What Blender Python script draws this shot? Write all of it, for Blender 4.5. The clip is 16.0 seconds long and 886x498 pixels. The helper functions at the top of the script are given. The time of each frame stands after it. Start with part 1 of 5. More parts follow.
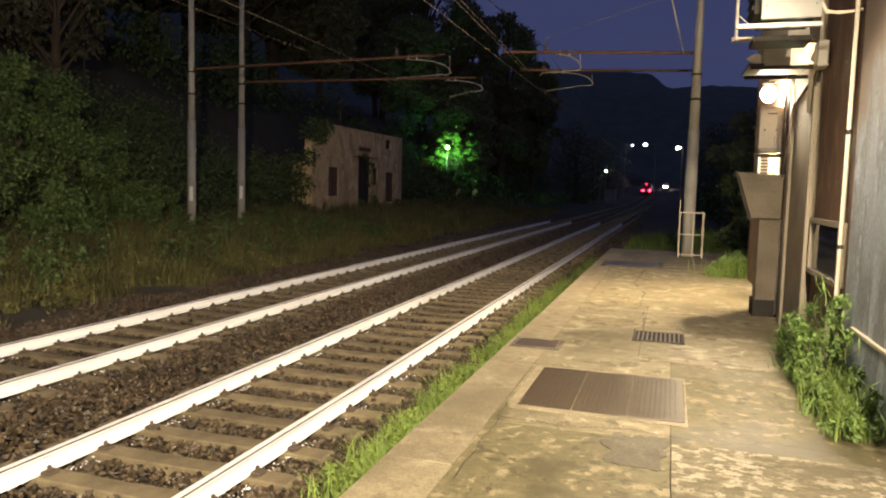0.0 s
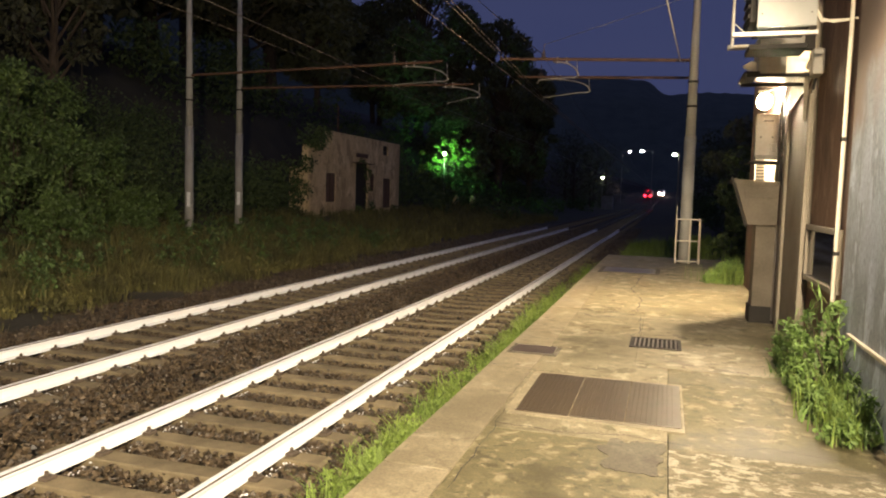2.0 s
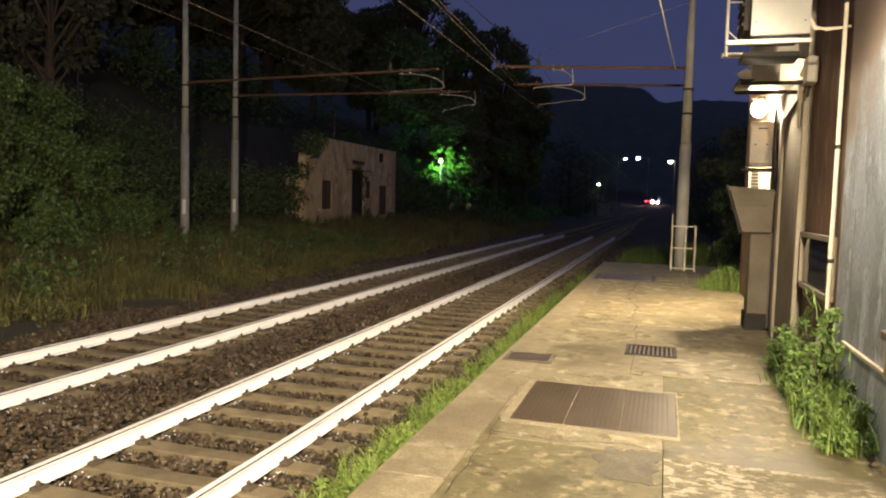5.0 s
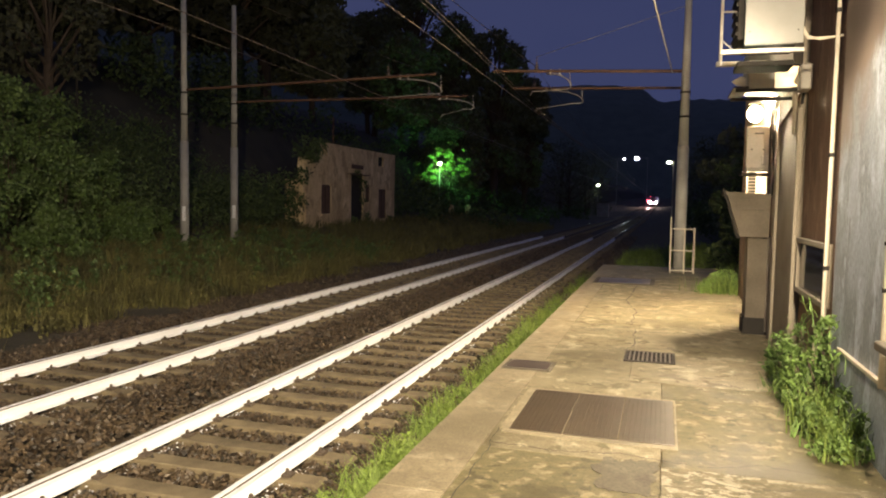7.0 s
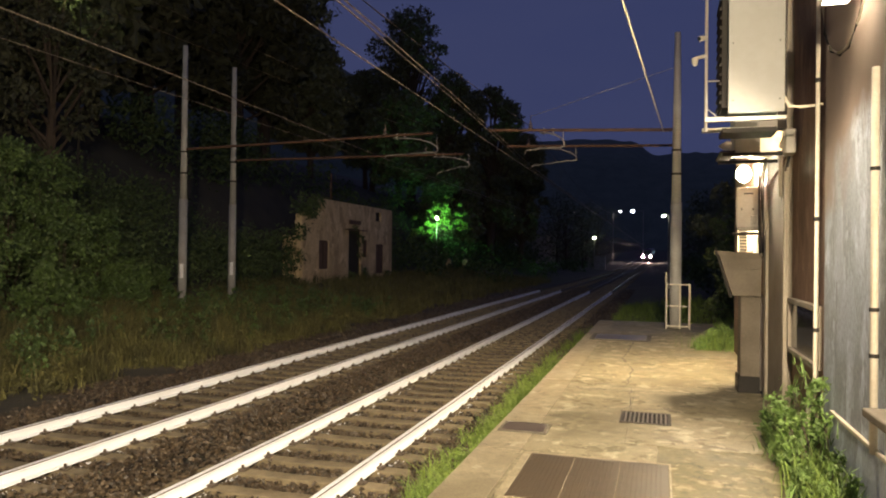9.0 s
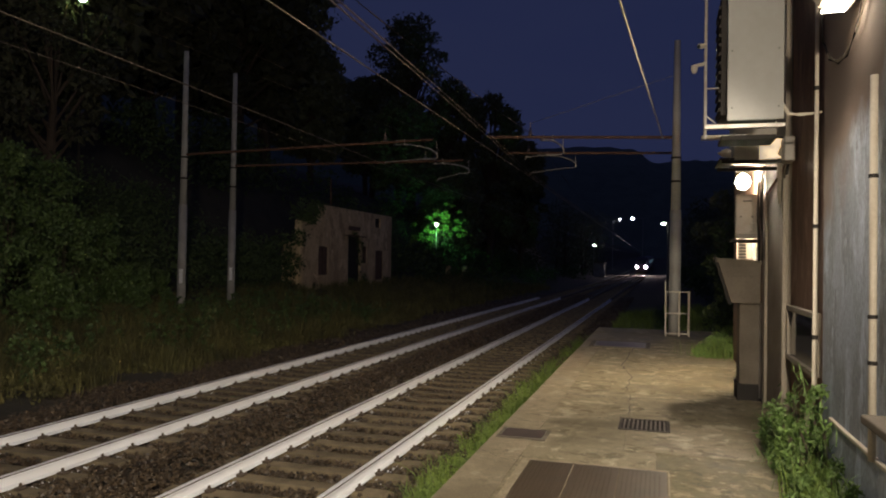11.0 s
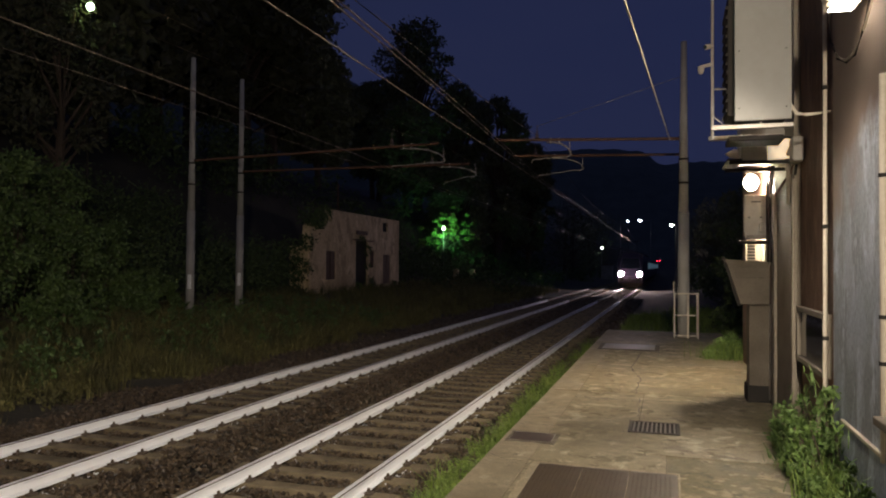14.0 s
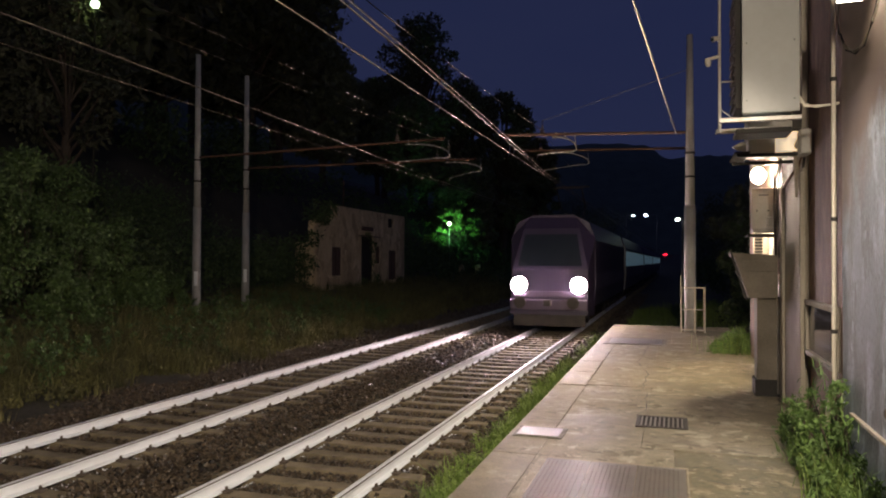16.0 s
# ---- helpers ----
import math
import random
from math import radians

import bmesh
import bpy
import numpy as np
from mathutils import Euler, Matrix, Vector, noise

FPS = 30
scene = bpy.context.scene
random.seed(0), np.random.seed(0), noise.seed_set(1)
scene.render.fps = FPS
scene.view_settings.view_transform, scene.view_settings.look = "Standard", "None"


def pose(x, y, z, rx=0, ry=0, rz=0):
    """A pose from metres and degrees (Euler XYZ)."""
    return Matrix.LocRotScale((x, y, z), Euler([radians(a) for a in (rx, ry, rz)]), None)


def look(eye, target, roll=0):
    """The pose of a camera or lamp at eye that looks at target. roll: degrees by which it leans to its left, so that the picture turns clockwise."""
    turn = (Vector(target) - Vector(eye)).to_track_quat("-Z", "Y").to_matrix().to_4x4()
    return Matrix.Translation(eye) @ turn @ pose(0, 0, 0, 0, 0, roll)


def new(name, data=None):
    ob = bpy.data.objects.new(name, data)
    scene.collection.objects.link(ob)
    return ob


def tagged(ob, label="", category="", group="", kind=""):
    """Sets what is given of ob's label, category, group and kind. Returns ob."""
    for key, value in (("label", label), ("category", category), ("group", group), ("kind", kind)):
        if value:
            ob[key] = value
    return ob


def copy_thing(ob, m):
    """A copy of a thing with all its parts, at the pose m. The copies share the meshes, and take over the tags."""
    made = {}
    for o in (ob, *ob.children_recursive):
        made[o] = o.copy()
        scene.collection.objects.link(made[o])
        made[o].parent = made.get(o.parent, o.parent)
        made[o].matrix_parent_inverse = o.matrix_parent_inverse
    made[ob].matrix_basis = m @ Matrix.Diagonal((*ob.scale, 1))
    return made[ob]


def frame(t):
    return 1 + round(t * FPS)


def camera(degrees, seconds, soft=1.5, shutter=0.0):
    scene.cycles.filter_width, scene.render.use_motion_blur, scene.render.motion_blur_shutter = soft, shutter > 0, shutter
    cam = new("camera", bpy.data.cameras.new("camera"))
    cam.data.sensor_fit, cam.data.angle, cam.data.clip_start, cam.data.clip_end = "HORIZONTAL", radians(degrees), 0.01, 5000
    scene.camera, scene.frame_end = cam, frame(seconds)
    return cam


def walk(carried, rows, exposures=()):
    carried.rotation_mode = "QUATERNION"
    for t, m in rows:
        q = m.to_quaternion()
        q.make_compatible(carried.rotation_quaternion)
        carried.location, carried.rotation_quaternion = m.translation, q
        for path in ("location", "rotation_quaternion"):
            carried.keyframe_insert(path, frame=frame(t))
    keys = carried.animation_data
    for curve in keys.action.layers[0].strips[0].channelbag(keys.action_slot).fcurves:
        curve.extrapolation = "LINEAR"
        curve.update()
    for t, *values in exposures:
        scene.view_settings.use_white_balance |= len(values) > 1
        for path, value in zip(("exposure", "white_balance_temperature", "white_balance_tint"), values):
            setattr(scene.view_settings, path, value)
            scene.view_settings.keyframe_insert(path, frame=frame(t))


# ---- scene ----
cam = camera(62.6, 16.0, soft=2.0)

EXPOSURES = [(0, 0.2, 6500, 10), (8.0, 0.2, 6500, 10), (9.2, 0.15, 6400, 10), (10.5, -0.95, 5950, 10), (11.3, -1.1, 5800, 14), (16, -1.1, 5800, 14)]
PATH = [
    (0, (3.911, -0.009, 2.182), (3.321, 1.895, 2.012), 1.5),
    (0.5, (3.914, -0.015, 2.185), (3.325, 1.889, 2.017), 1.5),
    (1, (3.914, 0.002, 2.179), (3.327, 1.906, 2.016), 1.5),
    (1.5, (3.915, -0.011, 2.181), (3.33, 1.895, 2.022), 1.6),
    (2, (3.911, -0.032, 2.184), (3.328, 1.875, 2.031), 1.6),
    (2.5, (3.913, -0.012, 2.182), (3.332, 1.896, 2.034), 1.6),
    (3, (3.913, -0.014, 2.183), (3.334, 1.895, 2.039), 1.6),
    (3.5, (3.913, -0.023, 2.188), (3.336, 1.887, 2.049), 1.6),
    (4, (3.918, -0.013, 2.185), (3.342, 1.898, 2.052), 1.6),
    (6.5, (3.929, -0.033, 2.234), (3.358, 1.879, 2.1), 1.5),
    (7, (3.951, -0.061, 2.286), (3.376, 1.85, 2.157), 1.0),
    (7.5, (3.987, -0.095, 2.327), (3.411, 1.816, 2.201), 0.9),
    (8, (3.996, -0.137, 2.365), (3.42, 1.777, 2.284), 0.7),
    (8.5, (4.006, -0.152, 2.388), (3.436, 1.765, 2.371), 0.7),
    (9, (4.013, -0.153, 2.405), (3.441, 1.763, 2.421), 0.7),
    (11.5, (4.018, -0.161, 2.393), (3.447, 1.756, 2.43), 1.0),
    (12, (4.02, -0.161, 2.396), (3.45, 1.755, 2.438), 1.0),
    (12.5, (4.021, -0.157, 2.395), (3.446, 1.758, 2.441), 0.8),
    (13, (4.021, -0.154, 2.389), (3.442, 1.76, 2.434), 0.7),
    (13.5, (4.017, -0.154, 2.394), (3.432, 1.758, 2.438), 0.6),
    (14, (4.017, -0.151, 2.393), (3.426, 1.76, 2.437), 0.5),
    (14.5, (4.01, -0.145, 2.392), (3.414, 1.764, 2.434), 0.3),
    (15, (4.011, -0.143, 2.393), (3.411, 1.765, 2.43), 0.3),
    (15.5, (4.003, -0.145, 2.389), (3.4, 1.761, 2.423), 0.2),
    (16, (4.002, -0.138, 2.386), (3.397, 1.768, 2.418), 0.2),
]
walk(cam, [(t, look(eye, target, roll)) for t, eye, target, roll in PATH], EXPOSURES)

# ---- light ----
world = bpy.data.worlds.new("dusk")
world.use_nodes = True
scene.world = world
wn = world.node_tree
cloud, tone = wn.nodes.new("ShaderNodeTexNoise"), wn.nodes.new("ShaderNodeMix")
wcoord, wmap = wn.nodes.new("ShaderNodeTexCoord"), wn.nodes.new("ShaderNodeMapping")
wmap.inputs["Scale"].default_value = (1, 1, 3.5)
wn.links.new(wcoord.outputs["Generated"], wmap.inputs[0])
wn.links.new(wmap.outputs[0], cloud.inputs["Vector"])
cloud.inputs["Scale"].default_value, cloud.inputs["Detail"].default_value = 2.6, 5
tone.data_type = "RGBA"
tone.inputs[6].default_value, tone.inputs[7].default_value = (0.185, 0.235, 0.64, 1), (0.26, 0.30, 0.68, 1)
wn.links.new(cloud.outputs[0], tone.inputs[0])
wn.links.new(tone.outputs[2], wn.nodes["Background"].inputs[0])
wn.nodes["Background"].inputs[1].default_value = 0.16

WARM = (1.0, 0.81, 0.54)


def lamp(name, place, power, colour=WARM, radius=0.12):
    data = bpy.data.lights.new(name, "POINT")
    data.energy, data.color, data.shadow_soft_size = power, colour, radius
    ob = new(name, data)
    ob.location = place
    return ob


def flood_lamp(name, place, target, power, colour=(1.0, 0.83, 0.60), cone=176):
    data = bpy.data.lights.new(name, "SPOT")
    data.energy, data.color, data.shadow_soft_size = power, colour, 0.15
    data.spot_size, data.spot_blend = radians(cone), 1.0
    ob = new(name, data)
    ob.matrix_world = look(place, target)
    return ob


lamp("wall_lamp_light", (5.34, 13.0, 3.82), 4400, WARM, 0.16)
flood_lamp("floodlight_light", (5.04, 6.5, 4.46), (2.0, 7.2, 0), 1000, cone=150)
# Rear flood is unseen, added behind the view to light tracks and house.
flood_lamp("unseen_rear_flood_light", (5.04, -3.55, 4.46), (-3.2, 4.2, 0.7), 10300)
flood_lamp("park_lamp_light", (-17.3, 67.6, 5.0), (-17.0, 70.6, 6.1), 2000, (0.28, 1.0, 0.32), cone=120)
lamp("hillside_lamp_light", (-19.6, 24.9, 13.3), 110, (0.8, 1.0, 0.25), 0.24)


# ---- materials ----
def mat(name, c1, c2=None, rough=0.8, metal=0.0, scale=3.0, fine=40.0, bump=0.3, dist=0.01, stretch=(1, 1, 1), vary=0.0, spec=0.5, coat=0.0):
    """Two tones mixed by coarse and fine noise, with a fine relief; vary: lightness by object or island."""
    c2 = c2 or tuple(v * 0.7 for v in c1)
    m = bpy.data.materials.new(name)
    m.use_nodes = True
    nt = m.node_tree
    b = nt.nodes["Principled BSDF"]
    b.inputs["Roughness"].default_value, b.inputs["Metallic"].default_value = rough, metal
    b.inputs["Specular IOR Level"].default_value = spec
    b.inputs["Coat Weight"].default_value, b.inputs["Coat Roughness"].default_value = coat, 0.36
    tc = nt.nodes.new("ShaderNodeTexCoord")
    mp = nt.nodes.new("ShaderNodeMapping")
    mp.inputs["Scale"].default_value = stretch
    nt.links.new(tc.outputs["Object"], mp.inputs[0])
    n1, n2 = nt.nodes.new("ShaderNodeTexNoise"), nt.nodes.new("ShaderNodeTexNoise")
    for n, s in ((n1, scale), (n2, fine)):
        n.inputs["Scale"].default_value, n.inputs["Detail"].default_value = s, 5
        nt.links.new(mp.outputs[0], n.inputs["Vector"])
    add = nt.nodes.new("ShaderNodeMath")
    add.operation = "MULTIPLY_ADD"
    nt.links.new(n2.outputs[0], add.inputs[0])
    add.inputs[1].default_value = 0.45
    nt.links.new(n1.outputs[0], add.inputs[2])
    ramp = nt.nodes.new("ShaderNodeMapRange")
    ramp.inputs[1].default_value, ramp.inputs[2].default_value = 0.48, 0.95
    nt.links.new(add.outputs[0], ramp.inputs[0])
    mix = nt.nodes.new("ShaderNodeMix")
    mix.data_type = "RGBA"
    mix.inputs[6].default_value, mix.inputs[7].default_value = (*c1, 1), (*c2, 1)
    nt.links.new(ramp.outputs[0], mix.inputs[0])
    out = mix.outputs[2]
    if vary:
        info, geo = nt.nodes.new("ShaderNodeObjectInfo"), nt.nodes.new("ShaderNodeNewGeometry")
        s = nt.nodes.new("ShaderNodeMath")
        nt.links.new(info.outputs["Random"], s.inputs[0])
        nt.links.new(geo.outputs["Random Per Island"], s.inputs[1])
        f = nt.nodes.new("ShaderNodeMath")
        f.operation = "FRACT"
        nt.links.new(s.outputs[0], f.inputs[0])
        r = nt.nodes.new("ShaderNodeMapRange")
        r.inputs[3].default_value, r.inputs[4].default_value = 1 - vary, 1 + vary
        nt.links.new(f.outputs[0], r.inputs[0])
        hsv = nt.nodes.new("ShaderNodeHueSaturation")
        nt.links.new(r.outputs[0], hsv.inputs["Value"])
        nt.links.new(out, hsv.inputs["Color"])
        out = hsv.outputs[0]
    nt.links.new(out, b.inputs["Base Color"])
    if bump:
        bp = nt.nodes.new("ShaderNodeBump")
        bp.inputs["Strength"].default_value, bp.inputs["Distance"].default_value = bump, dist
        nt.links.new(n2.outputs[0], bp.inputs["Height"])
        nt.links.new(bp.outputs[0], b.inputs["Normal"])
    return m


def glow(name, colour, strength):
    m = bpy.data.materials.new(name)
    m.use_nodes = True
    b = m.node_tree.nodes["Principled BSDF"]
    b.inputs["Base Color"].default_value = (*colour, 1)
    b.inputs["Emission Color"].default_value = (*colour, 1)
    b.inputs["Emission Strength"].default_value = strength
    return m


def glass(name, colour=(0.02, 0.025, 0.03), rough=0.08):
    m = bpy.data.materials.new(name)
    m.use_nodes = True
    b = m.node_tree.nodes["Principled BSDF"]
    b.inputs["Base Color"].default_value = (*colour, 1)
    b.inputs["Roughness"].default_value = rough
    return m


EARTH = mat("dark_earth", (0.035, 0.03, 0.02), (0.07, 0.06, 0.035), 0.95, scale=0.6, fine=12, bump=0.6, dist=0.05)
STONE = mat("ballast_stone", (0.034, 0.024, 0.013), (0.085, 0.06, 0.034), 0.5, scale=9, fine=60, vary=0.75)
CONCRETE = mat("sleeper_concrete", (0.225, 0.178, 0.102), (0.10, 0.078, 0.043), 0.85, scale=4, fine=60, vary=0.15)
POLE = mat("mast_concrete", (0.37, 0.36, 0.335), (0.22, 0.205, 0.18), 0.7, scale=1.2, fine=30, bump=0.15)
RUST = mat("rusty_steel", (0.16, 0.085, 0.045), (0.09, 0.05, 0.03), 0.7, 0.3, scale=5, fine=50)
GALV = mat("galvanised_steel", (0.40, 0.38, 0.34), (0.26, 0.22, 0.18), 0.5, 0.5, scale=4, fine=40, bump=0.1)
WIRE = mat("copper_wire", (0.20, 0.16, 0.12), (0.13, 0.10, 0.08), 0.45, 0.7, scale=8, fine=30, bump=0)
RAILPAINT = mat("white_rail_paint", (0.80, 0.82, 0.86), (0.72, 0.72, 0.73), 0.6, scale=2.5, fine=26, bump=0.12, stretch=(1, 0.25, 1))
BARESTEEL = mat("bare_rail_steel", (0.50, 0.48, 0.45), (0.40, 0.37, 0.33), 0.24, 0.95, scale=2, fine=40, bump=0.05, stretch=(6, 0.2, 1))
RAILTOP = mat("polished_rail_steel", (0.84, 0.85, 0.87), (0.76, 0.75, 0.74), 0.38, 0.0, scale=2, fine=40, bump=0.05, stretch=(6, 0.2, 1))
# Rust of edges and clips; also the dark sides painted on the far rails.
RAILEDGE = mat("rail_rust_and_fade", (0.06, 0.045, 0.03), (0.09, 0.065, 0.045), 0.8, scale=5)


def stained(name, pale, mid, dark, stretch=(1, 1, 1), shift=0.0, wet=0.35, flake=False):
    """Old concrete: broad damp stains, hard-edged worn blotches and fine grain."""
    m = bpy.data.materials.new(name)
    m.use_nodes = True
    nt = m.node_tree
    b = nt.nodes["Principled BSDF"]
    tc, mp = nt.nodes.new("ShaderNodeTexCoord"), nt.nodes.new("ShaderNodeMapping")
    mp.inputs["Scale"].default_value = stretch
    nt.links.new(tc.outputs["Object"], mp.inputs[0])

    def tex(scale, detail, warp=0.0):
        n = nt.nodes.new("ShaderNodeTexNoise")
        n.inputs["Scale"].default_value, n.inputs["Detail"].default_value, n.inputs["Distortion"].default_value = scale, detail, warp
        n.inputs["Roughness"].default_value = 0.62
        nt.links.new(mp.outputs[0], n.inputs["Vector"])
        return n.outputs[0]

    def ramp(src, lo, hi):
        r = nt.nodes.new("ShaderNodeMapRange")
        r.inputs[1].default_value, r.inputs[2].default_value = lo, hi
        nt.links.new(src, r.inputs[0])
        return r.outputs[0]

    def mixed(f, a, c):
        x = nt.nodes.new("ShaderNodeMix")
        x.data_type = "RGBA"
        nt.links.new(f, x.inputs[0])
        for k, v in ((6, a), (7, c)):
            if isinstance(v, tuple):
                x.inputs[k].default_value = (*v, 1)
            else:
                nt.links.new(v, x.inputs[k])
        return x.outputs[2]

    broad, blotch, fine = tex(0.55, 6, 0.2), tex(5.5, 10, 0.1), tex(55, 4)
    c = mixed(ramp(blotch, 0.40 + shift, 0.60 + shift), dark if flake else tuple((p + q) / 2 for p, q in zip(dark, mid)), mid)
    if flake:
        c = mixed(ramp(tex(6.5, 12, 0.2), 0.51 + shift, 0.56 + shift), c, pale)
    else:
        c = mixed(ramp(tex(2.6, 12, 0.15), 0.53 + shift, 0.62 + shift), c, pale)
        c = mixed(ramp(tex(4.1, 12, 0.25), 0.55 + shift, 0.61 + shift), c, dark)
        c = mixed(ramp(tex(5.2, 12, 0.2), 0.60 + shift, 0.65 + shift), c, tuple(v * 1.12 for v in pale))
    c = mixed(ramp(tex(0.9, 9, 0.5), 0.56, 0.66), c, mid)
    c = mixed(ramp(broad, 0.54, 0.64), c, dark)
    grit = nt.nodes.new("ShaderNodeMix")
    grit.data_type, grit.blend_type = "RGBA", "MULTIPLY"
    grit.inputs[0].default_value = 0.8
    nt.links.new(c, grit.inputs[6])
    nt.links.new(mixed(ramp(fine, 0.35, 0.65), (0.55, 0.55, 0.55), (1.0, 1.0, 1.0)), grit.inputs[7])
    nt.links.new(grit.outputs[2], b.inputs["Base Color"])
    rr = nt.nodes.new("ShaderNodeMapRange")
    rr.inputs[1].default_value, rr.inputs[2].default_value = 0.38, 0.62
    rr.inputs[3].default_value, rr.inputs[4].default_value = 0.75, wet
    nt.links.new(broad, rr.inputs[0])
    nt.links.new(rr.outputs[0], b.inputs["Roughness"])
    bp = nt.nodes.new("ShaderNodeBump")
    bp.inputs["Strength"].default_value, bp.inputs["Distance"].default_value = 0.45, 0.008
    hh = nt.nodes.new("ShaderNodeMath")
    hh.operation = "MULTIPLY_ADD"
    nt.links.new(fine, hh.inputs[0])
    hh.inputs[1].default_value = 0.3
    nt.links.new(blotch, hh.inputs[2])
    nt.links.new(hh.outputs[0], bp.inputs["Height"])
    nt.links.new(bp.outputs[0], b.inputs["Normal"])
    return m


PLATFORM = stained("platform_concrete", (0.48, 0.415, 0.275), (0.33, 0.278, 0.167), (0.165, 0.137, 0.068), (1.15, 1.05, 1), wet=0.5)
COPING = stained("coping_concrete", (0.52, 0.445, 0.30), (0.40, 0.335, 0.21), (0.24, 0.198, 0.12), shift=0.03, wet=0.5)
LIMEWASH = stained("pale_worn_screed", (0.46, 0.41, 0.29), (0.25, 0.21, 0.128), (0.155, 0.128, 0.07), (1.5, 1.9, 1), 0.0, 0.85, True)
DAMP = stained("damp_olive_concrete", (0.34, 0.29, 0.165), (0.195, 0.165, 0.078), (0.11, 0.092, 0.042), (1.9, 1.8, 1), wet=0.55)
PATCH = stained("grey_repair_mortar", (0.235, 0.205, 0.145), (0.18, 0.155, 0.105), (0.12, 0.10, 0.065), wet=0.7)
PLATE = mat("checker_plate_steel", (0.10, 0.068, 0.030), (0.06, 0.04, 0.018), 0.5, 0.1, scale=3, fine=55, bump=0.3, dist=0.003, stretch=(1, 1.6, 1), spec=0.3, coat=0.75)
COVER = mat("old_iron_cover", (0.13, 0.092, 0.056), (0.08, 0.058, 0.036), 0.5, 0.1, scale=4, fine=30, bump=0.15, coat=0.9)
IRON = mat("cast_iron", (0.05, 0.045, 0.04), (0.09, 0.075, 0.06), 0.6, 0.6)
SIGNWHITE = mat("white_enamel", (0.86, 0.86, 0.84), (0.78, 0.77, 0.74), 0.5, scale=6, fine=40, bump=0.03)
GRASS = mat("grass", (0.21, 0.285, 0.05), (0.11, 0.17, 0.03), 0.7, scale=1.2, fine=8, bump=0, vary=0.35)
DRYGRASS = mat("tall_dry_grass", (0.19, 0.17, 0.05), (0.05, 0.05, 0.018), 0.8, scale=0.9, fine=3, bump=0, vary=0.35)
LEAF = mat("weed_leaf", (0.15, 0.235, 0.05), (0.07, 0.125, 0.025), 0.65, scale=2, fine=9, bump=0, vary=0.4)
BANKLEAF = mat("bank_leaf", (0.085, 0.13, 0.03), (0.05, 0.085, 0.02), 0.6, scale=1.0, fine=7, bump=0, vary=0.45)
DARKLEAF = mat("hedge_leaf", (0.075, 0.105, 0.03), (0.038, 0.06, 0.017), 0.75, scale=0.8, fine=6, bump=0, vary=0.4)
TREELEAF = mat("tree_leaf", (0.05, 0.052, 0.024), (0.04, 0.04, 0.018), 0.75, scale=0.5, fine=4, bump=0, vary=0.35)
# Paler leaf: the pale veil over the middle trees put into its colour.
VEILLEAF = mat("veil_lifted_leaf", (0.115, 0.125, 0.065), (0.085, 0.095, 0.048), 0.75, scale=0.5, fine=4, bump=0, vary=0.3)
BARK = mat("bark", (0.09, 0.065, 0.045), (0.05, 0.035, 0.025), 0.9, scale=4, fine=30, stretch=(1, 1, 0.2))
PLASTER = stained("ochre_brown_plaster", (0.33, 0.21, 0.135), (0.26, 0.155, 0.095), (0.17, 0.10, 0.06), (1, 1, 0.4), 0.0, 0.8)
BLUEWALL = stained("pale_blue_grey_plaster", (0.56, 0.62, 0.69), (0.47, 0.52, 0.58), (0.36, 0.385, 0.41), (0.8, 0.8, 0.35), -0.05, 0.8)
def two_toned(name, low, high):
    """Plaster pale below a ragged sloping line and browner above it."""
    m = stained(name, *low, (0.8, 0.8, 0.35), -0.05, 0.8)
    nt = m.node_tree
    b = nt.nodes["Principled BSDF"]
    pale = b.inputs["Base Color"].links[0].from_socket
    tc, sep = nt.nodes.new("ShaderNodeTexCoord"), nt.nodes.new("ShaderNodeSeparateXYZ")
    nt.links.new(tc.outputs["Object"], sep.inputs[0])

    def math_node(op, a, c):
        n = nt.nodes.new("ShaderNodeMath")
        n.operation = op
        for k, v in enumerate((a, c)):
            if isinstance(v, float):
                n.inputs[k].default_value = v
            else:
                nt.links.new(v, n.inputs[k])
        return n.outputs[0]

    wob = nt.nodes.new("ShaderNodeTexNoise")
    wob.inputs["Scale"].default_value, wob.inputs["Detail"].default_value = 1.6, 8
    nt.links.new(tc.outputs["Object"], wob.inputs["Vector"])
    line = math_node("MINIMUM", math_node("MULTIPLY", math_node("SUBTRACT", 7.84, sep.outputs[1]), 0.5), 1.5)
    over = math_node("ADD", math_node("SUBTRACT", math_node("SUBTRACT", sep.outputs[2], line), 2.75), math_node("MULTIPLY", math_node("SUBTRACT", wob.outputs[0], 0.5), 1.6))
    r, tint, x, y = nt.nodes.new("ShaderNodeMapRange"), nt.nodes.new("ShaderNodeTexNoise"), nt.nodes.new("ShaderNodeMix"), nt.nodes.new("ShaderNodeMix")
    r.inputs[1].default_value, r.inputs[2].default_value = -0.22, 0.30
    nt.links.new(over, r.inputs[0])
    tint.inputs["Scale"].default_value, tint.inputs["Detail"].default_value = 1.1, 7
    nt.links.new(tc.outputs["Object"], tint.inputs["Vector"])
    x.data_type = y.data_type = "RGBA"
    x.inputs[6].default_value, x.inputs[7].default_value = (*high[0], 1), (*high[1], 1)
    nt.links.new(tint.outputs[0], x.inputs[0])
    nt.links.new(r.outputs[0], y.inputs[0])
    nt.links.new(pale, y.inputs[6])
    nt.links.new(x.outputs[2], y.inputs[7])
    nt.links.new(y.outputs[2], b.inputs["Base Color"])
    return m


